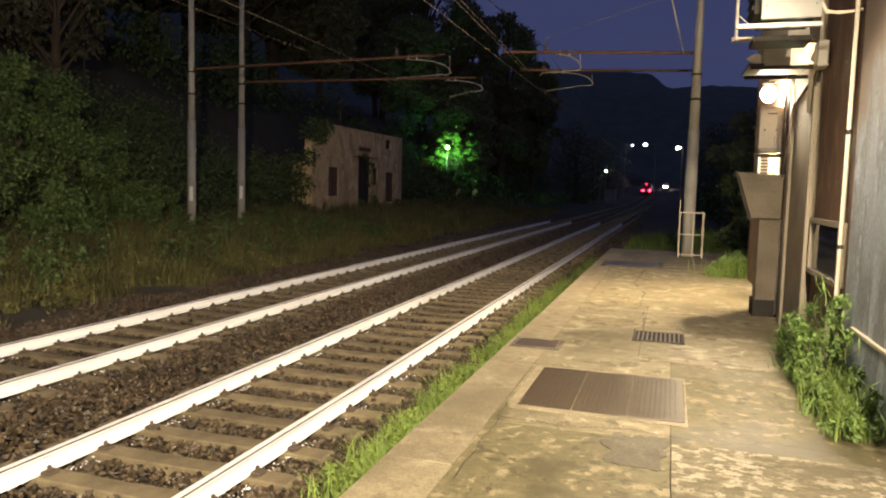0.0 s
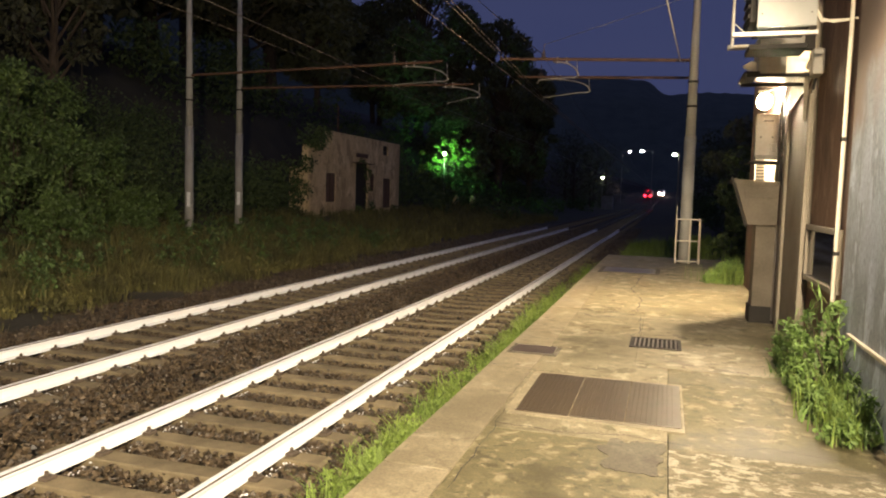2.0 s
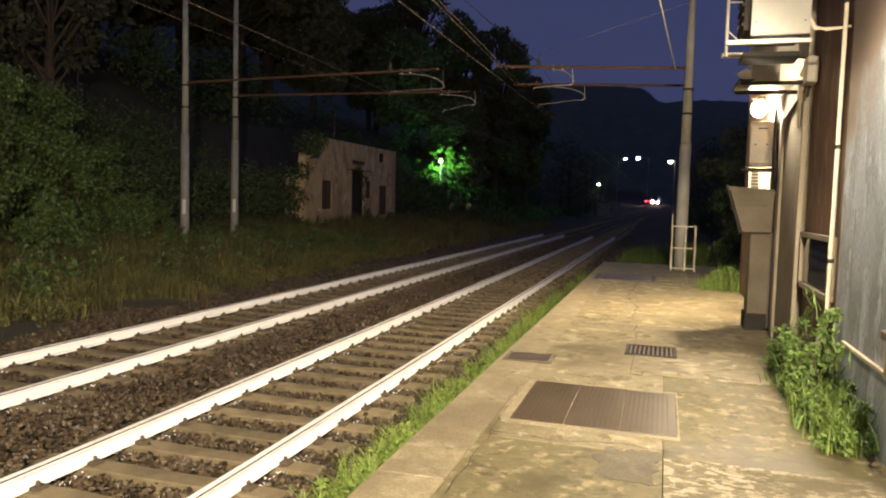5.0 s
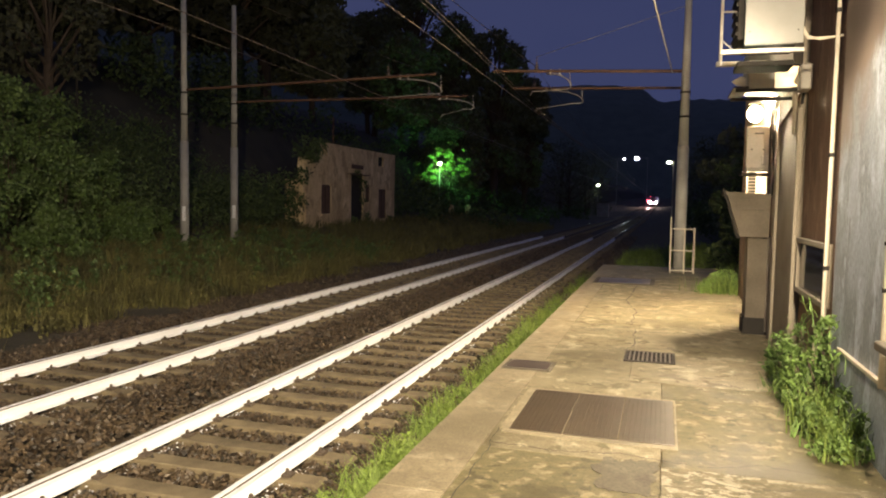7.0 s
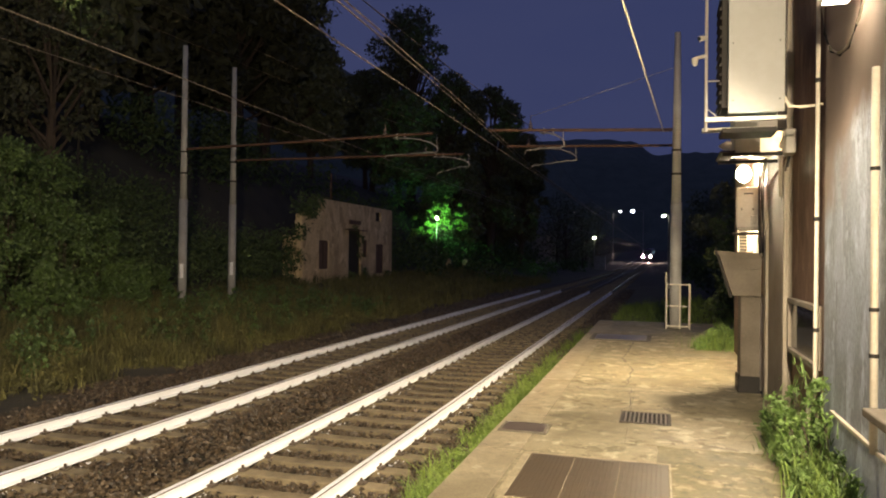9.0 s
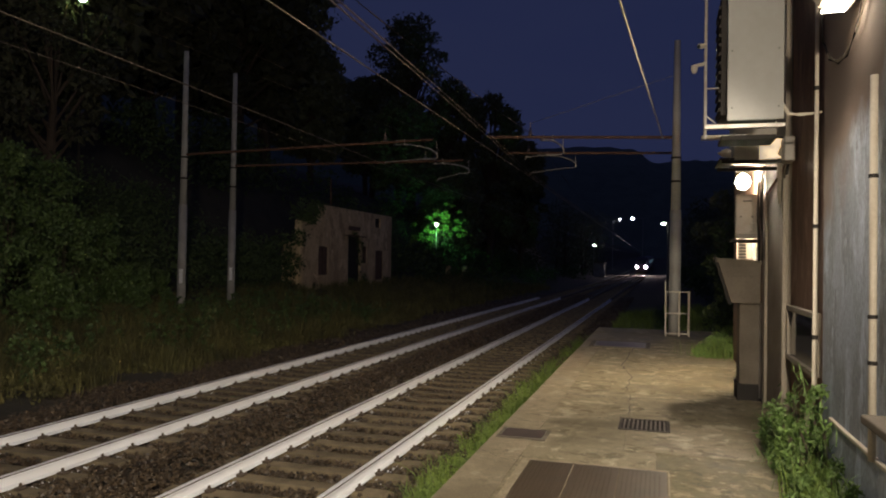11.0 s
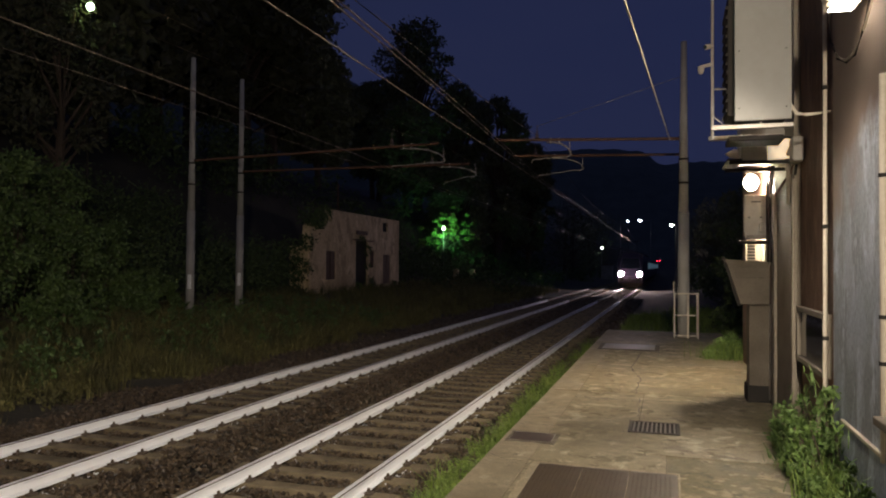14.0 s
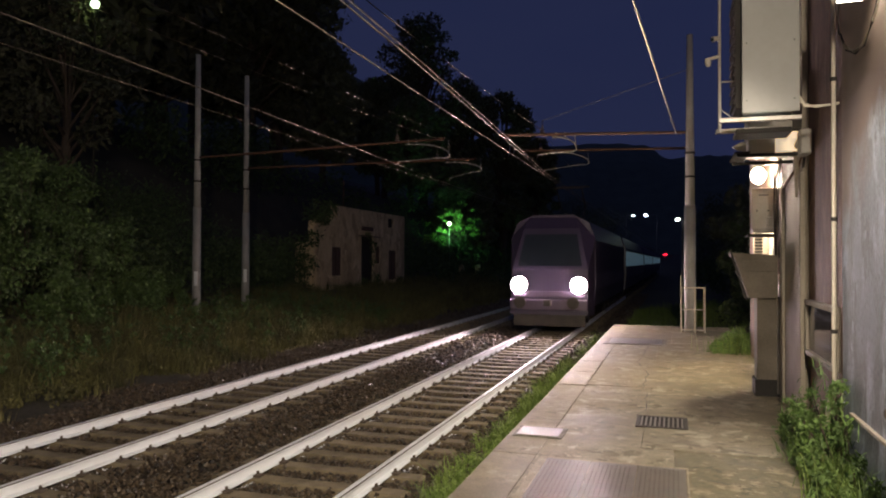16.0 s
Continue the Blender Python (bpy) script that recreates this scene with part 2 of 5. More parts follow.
NEARWALL = two_toned("two_tone_plaster", ((0.56, 0.62, 0.69), (0.47, 0.52, 0.58), (0.36, 0.385, 0.41)), ((0.36, 0.28, 0.225), (0.20, 0.15, 0.12)))
WHITETRIM = mat("old_white_paint", (0.66, 0.60, 0.48), (0.48, 0.41, 0.30), 0.65, scale=2, fine=30, bump=0.12)
GREYSTONE = mat("grey_brown_stucco", (0.20, 0.165, 0.12), (0.12, 0.10, 0.07), 0.85, scale=2, fine=30, bump=0.2)
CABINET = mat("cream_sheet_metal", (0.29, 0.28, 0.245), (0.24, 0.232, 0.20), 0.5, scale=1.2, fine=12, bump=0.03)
LAMPSHADE = glow("lamp_shade_glow", (1.0, 0.78, 0.48), 1.1)
STRIP = mat("pale_grey_stucco", (0.36, 0.31, 0.235), (0.26, 0.22, 0.16), 0.85, scale=2, fine=30, bump=0.2)
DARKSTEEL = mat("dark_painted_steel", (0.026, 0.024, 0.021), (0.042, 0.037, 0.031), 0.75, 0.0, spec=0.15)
PLASTIC = mat("grey_plastic", (0.36, 0.33, 0.27), (0.28, 0.25, 0.20), 0.55, scale=3, fine=30, bump=0.05)
RUIN = stained("ruin_plaster", (0.80, 0.62, 0.37), (0.74, 0.55, 0.31), (0.46, 0.33, 0.18), (0.35, 0.35, 0.22), -0.03, 0.85)
SHUTTER = mat("worn_brown_wood", (0.13, 0.075, 0.05), (0.08, 0.045, 0.03), 0.8, scale=3, fine=25)
# Near-black fill: shade inside openings and hollows put into the colour.
SHADEFILL = mat("interior_shade_fill", (0.02, 0.017, 0.013), (0.03, 0.025, 0.02), 0.95)
INSUL = mat("insulator_ceramic", (0.22, 0.16, 0.12), (0.16, 0.11, 0.08), 0.3)
# Ridge colour raised paler to stand in for haze in the air.
HILLMAT = mat("haze_lifted_woods", (0.14, 0.16, 0.12), (0.10, 0.12, 0.09), 0.95, scale=0.05, fine=0.4, bump=1.0, dist=2.0)
# Both train paints carry a purple tint standing in for headlamp glare haze.
TRAINPAINT = mat("train_paint_haze_tint", (0.05, 0.035, 0.07), (0.04, 0.028, 0.055), 0.4, scale=1, fine=10, bump=0.02)
TRAINGREY = mat("train_grey_haze_tint", (0.11, 0.085, 0.13), (0.085, 0.065, 0.10), 0.4, scale=1, fine=10, bump=0.02)
BOGIE = mat("bogie_steel", (0.05, 0.045, 0.04), (0.08, 0.07, 0.06), 0.7, 0.4)
PANE = glass("dark_glass")
BULB = glow("warm_bulb", (1.0, 0.80, 0.48), 60)
FLOODGLOW = glow("flood_glass", (1.0, 0.86, 0.62), 30)
HEADGLOW = glow("headlamp_glow", (1.0, 0.74, 0.66), 1300)
TAILGLOW = glow("tail_lamp_glow", (1.0, 0.012, 0.03), 40)
WINDOWGLOW = glow("coach_window_glow", (0.35, 0.55, 0.6), 0.22)
STREETGLOW = glow("street_lamp_glow", (0.85, 1.0, 0.72), 40)
WHITEGLOW = glow("white_street_lamp_glow", (0.85, 0.95, 1.0), 60)
GREENGLOW = glow("green_park_lamp_glow", (0.75, 1.0, 0.55), 25)


# ---- mesh helpers ----
def box(bm, x0, x1, y0, y1, z0, z1, bevel=0.0):
    made = bmesh.ops.create_cube(bm, size=1, matrix=Matrix.Translation(((x0 + x1) / 2, (y0 + y1) / 2, (z0 + z1) / 2)) @ Matrix.Diagonal((x1 - x0, y1 - y0, z1 - z0, 1)))
    if bevel:
        edges = list({e for v in made["verts"] for e in v.link_edges})
        bmesh.ops.bevel(bm, geom=edges, offset=bevel, segments=2, affect="EDGES", profile=0.5)
    return bm


def tube(bm, a, b, r0, r1=None, n=10):
    a, b = Vector(a), Vector(b)
    d = b - a
    m = Matrix.Translation((a + b) / 2) @ d.to_track_quat("Z", "Y").to_matrix().to_4x4()
    bmesh.ops.create_cone(bm, cap_ends=True, segments=n, radius1=r0, radius2=r0 if r1 is None else r1, depth=d.length, matrix=m)
    return bm


def pipe(bm, points, r, n=8):
    """One bent round bar through the points."""
    pts = [Vector(p) for p in points]
    rings = []
    for i, p in enumerate(pts):
        d = (pts[min(i + 1, len(pts) - 1)] - pts[max(i - 1, 0)]).normalized()
        up = Vector((1, 0, 0)) if abs(d.x) < 0.8 else Vector((0, 0, 1))
        u = d.cross(up).normalized()
        w = d.cross(u)
        rings.append([bm.verts.new(p + (u * math.cos(2 * math.pi * k / n) + w * math.sin(2 * math.pi * k / n)) * r) for k in range(n)])
    for a, b in zip(rings, rings[1:]):
        best = min(range(n), key=lambda s: (a[0].co - b[s].co).length)
        for k in range(n):
            bm.faces.new((a[k], a[(k + 1) % n], b[(k + 1 + best) % n], b[(k + best) % n]))
    bm.faces.new(rings[0][::-1])
    bm.faces.new(rings[-1])
    return bm


def ball(bm, c, r, sub=2, squash=(1, 1, 1)):
    bmesh.ops.create_icosphere(bm, subdivisions=sub, radius=1, matrix=Matrix.Translation(c) @ Matrix.Diagonal((r * squash[0], r * squash[1], r * squash[2], 1)))
    return bm


def prism(bm, outline, y0, y1):
    """An outline of (x, z) drawn out along y."""
    v0 = [bm.verts.new((x, y0, z)) for x, z in outline]
    v1 = [bm.verts.new((x, y1, z)) for x, z in outline]
    n = len(outline)
    bm.faces.new(v0)
    bm.faces.new(v1[::-1])
    for i in range(n):
        bm.faces.new((v0[i], v1[i], v1[(i + 1) % n], v0[(i + 1) % n]))
    bmesh.ops.recalc_face_normals(bm, faces=bm.faces)
    return bm


def prism_x(bm, outline, x0, x1):
    """An outline of (y, z) drawn out along x."""
    v0 = [bm.verts.new((x0, y, z)) for y, z in outline]
    v1 = [bm.verts.new((x1, y, z)) for y, z in outline]
    n = len(outline)
    bm.faces.new(v0)
    bm.faces.new(v1[::-1])
    for i in range(n):
        bm.faces.new((v0[i], v1[i], v1[(i + 1) % n], v0[(i + 1) % n]))
    bmesh.ops.recalc_face_normals(bm, faces=bm.faces)
    return bm


def B():
    return bmesh.new()


def part(name, bm, material, parent=None, label="", smooth=False):
    me = bpy.data.meshes.new(name)
    bm.to_mesh(me)
    bm.free()
    me.materials.append(material)
    if smooth:
        me.shade_smooth()
    ob = new(name, me)
    if parent is not None:
        ob.parent = parent
    if label:
        ob["label"] = label
    return ob


def thing(name, label, category, place=(0, 0, 0), group="", kind=""):
    ob = new(name)
    ob.location = place
    ob.empty_display_size = 0.1
    return tagged(ob, label, category, group, kind)


def raw(name, verts, faces, material, parent=None, smooth=False):
    me = bpy.data.meshes.new(name)
    me.from_pydata([tuple(v) for v in verts] if not isinstance(verts, np.ndarray) else verts.tolist(), [], faces if isinstance(faces, list) else faces.tolist())
    me.materials.append(material)
    if smooth:
        me.shade_smooth()
    ob = new(name, me)
    if parent is not None:
        ob.parent = parent
    return ob


RNG = np.random.default_rng(7)


def sstep(a, b, v):
    t = np.clip((np.asarray(v, float) - a) / (b - a), 0, 1)
    return t * t * (3 - 2 * t)


def track_rise(y):
    """The line climbs gently beyond the station."""
    y = np.asarray(y, float)
    return np.where(y < 130, 0, np.where(y < 170, 0.013 * (y - 130) ** 2 / 80, 0.26 + 0.013 * (y - 170)))


def ground_z(x, y):
    x, y = np.asarray(x, float), np.asarray(y, float)
    z = np.full(np.broadcast(x, y).shape, -0.27)
    z = z + 0.47 * sstep(-6.0, -12.5, x) + 0.55 * sstep(-12.5, -15.5, x)
    hill = sstep(-14.2, -30, x) * 9 * (1 - sstep(30, 34, y) * (1 - sstep(-20.5, -24, x)))
    hill = hill + sstep(-26, -60, x) * 8
    z = z + hill + 0.45 * sstep(2.3, 6.5, x) * sstep(20, 26, y) + sstep(9, 40, x) * 9
    return z + track_rise(y)


def leaves(centres, radii, count, size, squash=0.8, droop=0.4, shell=0.55):
    """Small folded leaves spread through round clumps; gives vertices and faces."""
    centres, radii = np.array(centres, float), np.array(radii, float)
    w = radii ** 2 / (radii ** 2).sum()
    k = RNG.choice(len(radii), count, p=w)
    d = RNG.normal(size=(count, 3))
    d /= np.linalg.norm(d, axis=1)[:, None]
    r = radii[k] * (shell + (1 - shell) * RNG.random(count)) * (0.8 + 0.45 * RNG.random(count))
    c = centres[k] + d * r[:, None] * np.array([1, 1, squash])
    a = RNG.normal(size=(count, 3)) + d * 0.6
    a[:, 2] -= droop
    a /= np.linalg.norm(a, axis=1)[:, None]
    b = np.cross(a, RNG.normal(size=(count, 3)))
    b /= np.linalg.norm(b, axis=1)[:, None] + 1e-9
    n = np.cross(a, b)
    s = size * (0.6 + 0.8 * RNG.random(count))[:, None]
    v = np.stack([c - a * s * 0.5, c + b * s * 0.3 + n * s * 0.1, c + a * s * 0.6, c - b * s * 0.3 + n * s * 0.1], 1).reshape(-1, 3)
    i = np.arange(count)[:, None] * 4
    f = np.concatenate([i + [[0, 1, 2]], i + [[0, 2, 3]]])
    return v, f


def blades(x, y, z, height, width, lean=0.35):
    """Bent grass blades, each of three triangles."""
    n = len(x)
    h = height * (0.5 + 0.8 * RNG.random(n))
    a = RNG.random(n) * 2 * np.pi
    dx, dy = np.cos(a), np.sin(a)
    l = lean * h * (0.3 + RNG.random(n))
    w = width * (0.6 + 0.8 * RNG.random(n))
    px, py = -dy * w / 2, dx * w / 2
    p = lambda f, g: np.stack([x + dx * l * g, y + dy * l * g, z + h * f], 1)
    side = np.stack([px, py, np.zeros(n)], 1)
    v = np.stack([p(0, 0) - side, p(0, 0) + side, p(0.55, 0.3) - side * 0.8, p(0.55, 0.3) + side * 0.8, p(1, 1)], 1).reshape(-1, 3)
    i = np.arange(n)[:, None] * 5
    f = np.concatenate([i + [[0, 1, 3]], i + [[0, 3, 2]], i + [[2, 3, 4]]])
    return v, f


def stones(x, y, z, size):
    """Broken stones: eight-sided lumps, each its own shape."""
    n = len(x)
    base = np.array([(1, 0, 0), (-1, 0, 0), (0, 1, 0), (0, -1, 0), (0, 0, 1), (0, 0, -1)], float)
    tris = np.array([(0, 2, 4), (2, 1, 4), (1, 3, 4), (3, 0, 4), (2, 0, 5), (1, 2, 5), (3, 1, 5), (0, 3, 5)])
    v = base[None] * (0.6 + 0.8 * RNG.random((n, 6, 1))) + RNG.normal(size=(n, 6, 3)) * 0.22
    q = RNG.normal(size=(n, 3, 3))
    u = q[:, 0] / np.linalg.norm(q[:, 0], axis=1)[:, None]
    w = np.cross(u, q[:, 1])
    w /= np.linalg.norm(w, axis=1)[:, None]
    rot = np.stack([u, w, np.cross(u, w)], 2)
    s = size * (0.55 + 0.9 * RNG.random(n))
    v = np.einsum("nij,nkj->nki", rot, v) * s[:, None, None] * np.array([1, 1, 0.8]) + np.stack([x, y, z], 1)[:, None]
    f = (np.arange(n)[:, None, None] * 6 + tris[None]).reshape(-1, 3)
    return v.reshape(-1, 3), f


# ---- ground ----
xs = np.unique(np.concatenate([np.linspace(-2500, -60, 20), np.linspace(-60, -5, 56), np.linspace(-5, 12, 35), np.linspace(12, 60, 17), np.linspace(60, 2500, 20)]))
ys = np.unique(np.concatenate([np.linspace(-200, -10, 10), np.linspace(-10, 60, 71), np.linspace(60, 200, 36), np.linspace(200, 3000, 60)]))
gx, gy = np.meshgrid(xs, ys)
gz = ground_z(gx, gy) + np.where((gx < -6.5) | (gx > 6), RNG.normal(size=gx.shape) * 0.05, 0)
gi = np.arange(len(xs) * len(ys)).reshape(len(ys), len(xs))
gf = np.stack([gi[:-1, :-1], gi[:-1, 1:], gi[1:, 1:], gi[1:, :-1]], -1).reshape(-1, 4)
tagged(raw("ground", np.stack([gx, gy, gz], -1).reshape(-1, 3), gf, EARTH, smooth=True), "dark earth ground with rough weeds beside the tracks", "ground", kind="structure")

# far wooded ridge that closes the valley
hv, hf = [], []
azs = np.linspace(-100, 100, 901)
for i, az in enumerate(azs):
    a = radians(float(az))
    crest = 0.157 + 0.004 * noise.noise(Vector((az * 0.25, 0, 0))) + 0.002 * noise.noise(Vector((az * 0.9, 3, 0))) + 0.0018 * abs(noise.noise(Vector((az * 3.5, 7, 0)))) + 0.0012 * noise.noise(Vector((az * 9, 9, 0)))
    crest += 0.12 * float(sstep(-12, -30, az)) - 0.022 * float(sstep(-2.4, -0.2, az)) + 0.05 * float(sstep(12, 40, az))
    for d, h in ((1050, -4), (1150, 0.45 * crest * 1150), (1280, 0.82 * crest * 1280), (1400, crest * 1400), (1600, -5)):
        hv.append((4 + d * math.sin(a), d * math.cos(a), h + 2))
    if i:
        for k in range(4):
            j = (i - 1) * 5 + k
            hf.append((j, j + 5, j + 6, j + 1))
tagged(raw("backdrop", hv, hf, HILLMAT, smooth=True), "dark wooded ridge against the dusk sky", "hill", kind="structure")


# ---- railway ----
RAIL = [(-0.07, -0.15), (0.07, -0.15), (0.07, -0.138), (0.012, -0.12), (0.009, -0.05), (0.0365, -0.036), (0.0365, -0.014), (0.029, -0.003), (0, 0.001), (-0.029, -0.003), (-0.0365, -0.014), (-0.0365, -0.036), (-0.009, -0.05), (-0.012, -0.12), (-0.07, -0.138)]
PHASE = 0.19
YS = np.concatenate([np.arange(-8, 130, 6), np.arange(130, 400, 10), np.arange(400, 1101, 50)])


def rail(parent, x):
    n = len(RAIL)
    v = [(x + px, float(y), pz + float(track_rise(y))) for y in YS for px, pz in RAIL]
    f = [(k * n + i, k * n + (i + 1) % n, (k + 1) * n + (i + 1) % n, (k + 1) * n + i) for k in range(len(YS) - 1) for i in range(n)]
    ob = raw("rail", v, f, RAILPAINT, parent)
    ob.data.materials.append(RAILTOP)
    ob.data.materials.append(RAILEDGE)
    ob.data.materials.append(BARESTEEL)
    for p in ob.data.polygons:
        i = p.index % n
        # Past 52 m dark sides put the lamplight's fading into the colour.
        far = YS[p.index // n] >= 52
        p.material_index = (3 if far else 1) if i in (7, 8) else 2 if i in (6, 9) or far else 0
    bm = bmesh.new()
    bm.from_mesh(ob.data)
    bmesh.ops.recalc_face_normals(bm, faces=bm.faces)
    bm.to_mesh(ob.data)
    bm.free()
    ob["label"] = "white-painted steel rail with polished running head"


def sleeper_bm():
    bm = B()
    outline = [(-1.2, -0.36), (1.2, -0.36), (1.2, -0.18), (1.17, -0.156), (0.5, -0.150), (0, -0.156), (-0.5, -0.150), (-1.17, -0.156), (-1.2, -0.18)]
    prism(bm, outline, -0.11, 0.11)
    bmesh.ops.bevel(bm, geom=[e for e in bm.edges if e.calc_length() > 0.4 and e.verts[0].co.z > -0.2 and e.verts[1].co.z > -0.2], offset=0.012, segments=1, affect="EDGES")
    return bm


def clip_bm():
    bm = B()
    for s in (-1, 1):
        box(bm, s * 0.115 - 0.045, s * 0.115 + 0.045, -0.055, 0.055, -0.152, -0.122, 0.008)
        tube(bm, (s * 0.105, 0, -0.13), (s * 0.105, 0, -0.085), 0.018, 0.016, 6)
    return bm


SLEEPER, CLIP = bpy.data.meshes.new("sleeper"), bpy.data.meshes.new("fastening")
for me, bm, m in ((SLEEPER, sleeper_bm(), CONCRETE), (CLIP, clip_bm(), RAILEDGE)):
    bm.to_mesh(me)
    bm.free()
    me.materials.append(m)


def track(label, cx):
    t = thing("railway_track", label, "railway track", (cx, 0, 0), "double track", "structure")
    for s in (-0.7525, 0.7525):
        rail(t, s)
    for k in range(-12, 110):
        y = PHASE + 0.6 * k
        ob = new("sleeper", SLEEPER)
        ob.parent = t
        ob.location = (RNG.normal() * 0.012, y + RNG.normal() * 0.012, RNG.normal() * 0.004)
        ob.rotation_euler = (0, 0, RNG.normal() * 0.008)
        if k < 70:
            for s in (-0.7525, 0.7525):
                c = new("fastening", CLIP)
                c.parent = ob
                c.location = (s, 0, 0)
    bm = B()
    for k in range(110, 260):
        y = PHASE + 0.6 * k
        box(bm, -1.2, 1.2, y - 0.125, y + 0.125, -0.36 + float(track_rise(y)), -0.155 + float(track_rise(y)))
    tagged(part("far_sleepers", bm, CONCRETE, t), kind="stuff")
    return t


track("platform-side track with white-painted rails on concrete sleepers", 0.0)
track("far track with white-painted rails on concrete sleepers", -3.506)


def ballast(n, x0, x1, y0, y1, size):
    x, y = RNG.uniform(x0, x1, n), RNG.uniform(y0, y1, n)
    z = np.full(n, -0.20) + RNG.normal(size=n) * 0.018
    for c in (0, -3.506):
        inside = np.abs(x - c) < 1.2
        k = (y - PHASE) / 0.6
        on = inside & (np.abs(k - np.round(k)) * 0.6 < 0.125)
        z = np.where(on & (RNG.random(n) > 0.03), -0.33, z)
        z = np.where((np.abs(np.abs(x - c) - 0.7525) < 0.10), z - 0.03, z)
    z = z + 0.07 * np.exp(-((x + 1.75) / 0.5) ** 2)
    z = np.where(x < -5.1, z - 0.12 * (-5.1 - x), z)
    z = np.maximum(z, ground_z(x, y) + 0.006)
    return stones(x, y, z + track_rise(y), size)


parts = [ballast(16000, -6.8, 2.1, -8, 2.5, 0.034), ballast(52000, -6.8, 2.1, 2.5, 10, 0.024), ballast(38000, -6.8, 2.1, 10, 20, 0.030), ballast(30000, -6.8, 2.1, 20, 60, 0.05)]
vv, ff, off = [], [], 0
for v, f in parts:
    vv.append(v)
    ff.append(f + off)
    off += len(v)
tagged(raw("ballast", np.concatenate(vv), np.concatenate(ff), STONE), "dark grey-brown crushed stone ballast around the sleepers", "ballast", kind="stuff")


def splashed():
    """Stones whitened by the paint sprayed on the rails."""
    n = 3000
    y = RNG.uniform(2.5, 22, n)
    r = RNG.choice([-0.7525, 0.7525, -4.2585, -2.7535], n)
    x = r + 0.10 + np.abs(RNG.normal(size=n)) * 0.045
    k = (y - PHASE) / 0.6
    keep = (np.abs(k - np.round(k)) * 0.6 > 0.12) & (np.sin(y * 3.1 + r) + np.sin(y * 1.3) > -0.9)
    x, y = x[keep], y[keep]
    v, f = stones(x, y, -0.178 + RNG.normal(size=len(x)) * 0.008, 0.0085)
    tagged(raw("painted_ballast", v, f, RAILPAINT), "ballast stones splashed with white rail paint", "ballast", kind="stuff")


splashed()

# ---- platform ----
ZP, WX = 0.35, 5.57
plat = thing("platform", "worn stained concrete station platform with cracks and patches", "platform", kind="structure")
part("base", box(B(), 2.19, 5.60, -9, 24.0, -0.5, ZP - 0.03), COPING, plat)


def slab(name, x0, x1, y0, y1, material, top=ZP, thick=0.12):
    return part(name, box(B(), x0, x1, y0, y1, top - thick, top, 0.003), material, plat)


y = -9.0
while y < 23.9:
    e = min(y + 1.5, 24.0)
    slab("coping_slab", 2.14, 2.617, y + 0.003, e - 0.003, COPING, ZP + float(RNG.normal()) * 0.002)
    y = e
CUTS = [-9, -5.4, -1.8, 1.9, 5.5, 8.15, 12.1, 15.3, 19.0, 24.0]
for a, b in zip(CUTS, CUTS[1:]):
    mid = 3.62 + 0.35 * float(RNG.random()) if a > 8 else 4.0
    for x0, x1 in ((2.623, mid - 0.003), (mid + 0.003, 5.60)):
        slab("concrete_slab", x0, x1, a + 0.004, b - 0.004, LIMEWASH if (b <= 5.6 and x0 > 3) else DAMP if (a, x0 > 3) in ((5.5, True), (1.9, False)) else PLATFORM, ZP + float(RNG.normal()) * 0.0015)


def ragged(name, cx, cy, rx, ry, material, seed, top=0.006, n=40, square=0.5):
    """A thin repair patch with an uneven outline."""
    bm = B()
    lo, hi = [], []
    for i in range(n):
        a = 2 * math.pi * i / n
        s = (abs(math.cos(a)) ** 4 + abs(math.sin(a)) ** 4) ** -0.25
        r = (square * s + 1 - square) * (1 + 0.42 * noise.noise(Vector((math.cos(a) * 2, math.sin(a) * 2, seed))) + 0.2 * noise.noise(Vector((math.cos(a) * 6, math.sin(a) * 7, seed))))
        p = (cx + rx * r * math.cos(a), cy + ry * r * math.sin(a))
        lo.append(bm.verts.new((*p, ZP - 0.02)))
        hi.append(bm.verts.new((*p, ZP + top)))
    bm.faces.new(hi)
    for i in range(n):
        bm.faces.new((lo[i], lo[(i + 1) % n], hi[(i + 1) % n], hi[i]))
    return part(name, bm, material, plat)


ragged("mortar_patch", 3.76, 5.22, 0.21, 0.33, PATCH, 1.0, 0.005, 60, 0.8)


def crack(points, w=0.012):
    bm = B()
    pts = []
    for (ax, ay), (bx, by) in zip(points, points[1:]):
        for i in range(8):
            f = i / 8
            pts.append((ax + (bx - ax) * f + float(RNG.normal()) * 0.012, ay + (by - ay) * f + float(RNG.normal()) * 0.012))
    pts.append(points[-1])
    prev = None
    for (ax, ay), (bx, by) in zip(pts, pts[1:]):
        d = Vector((bx - ax, by - ay, 0)).normalized()
        s = Vector((-d.y, d.x, 0)) * w * 0.5 * (0.3 + 0.8 * float(RNG.random()))
        q = [bm.verts.new((ax - s.x, ay - s.y, ZP + 0.0075)), bm.verts.new((bx - s.x, by - s.y, ZP + 0.0075)), bm.verts.new((bx + s.x, by + s.y, ZP + 0.0075)), bm.verts.new((ax + s.x, ay + s.y, ZP + 0.0075))]
        bm.faces.new(q)
    part("crack", bm, IRON, plat)


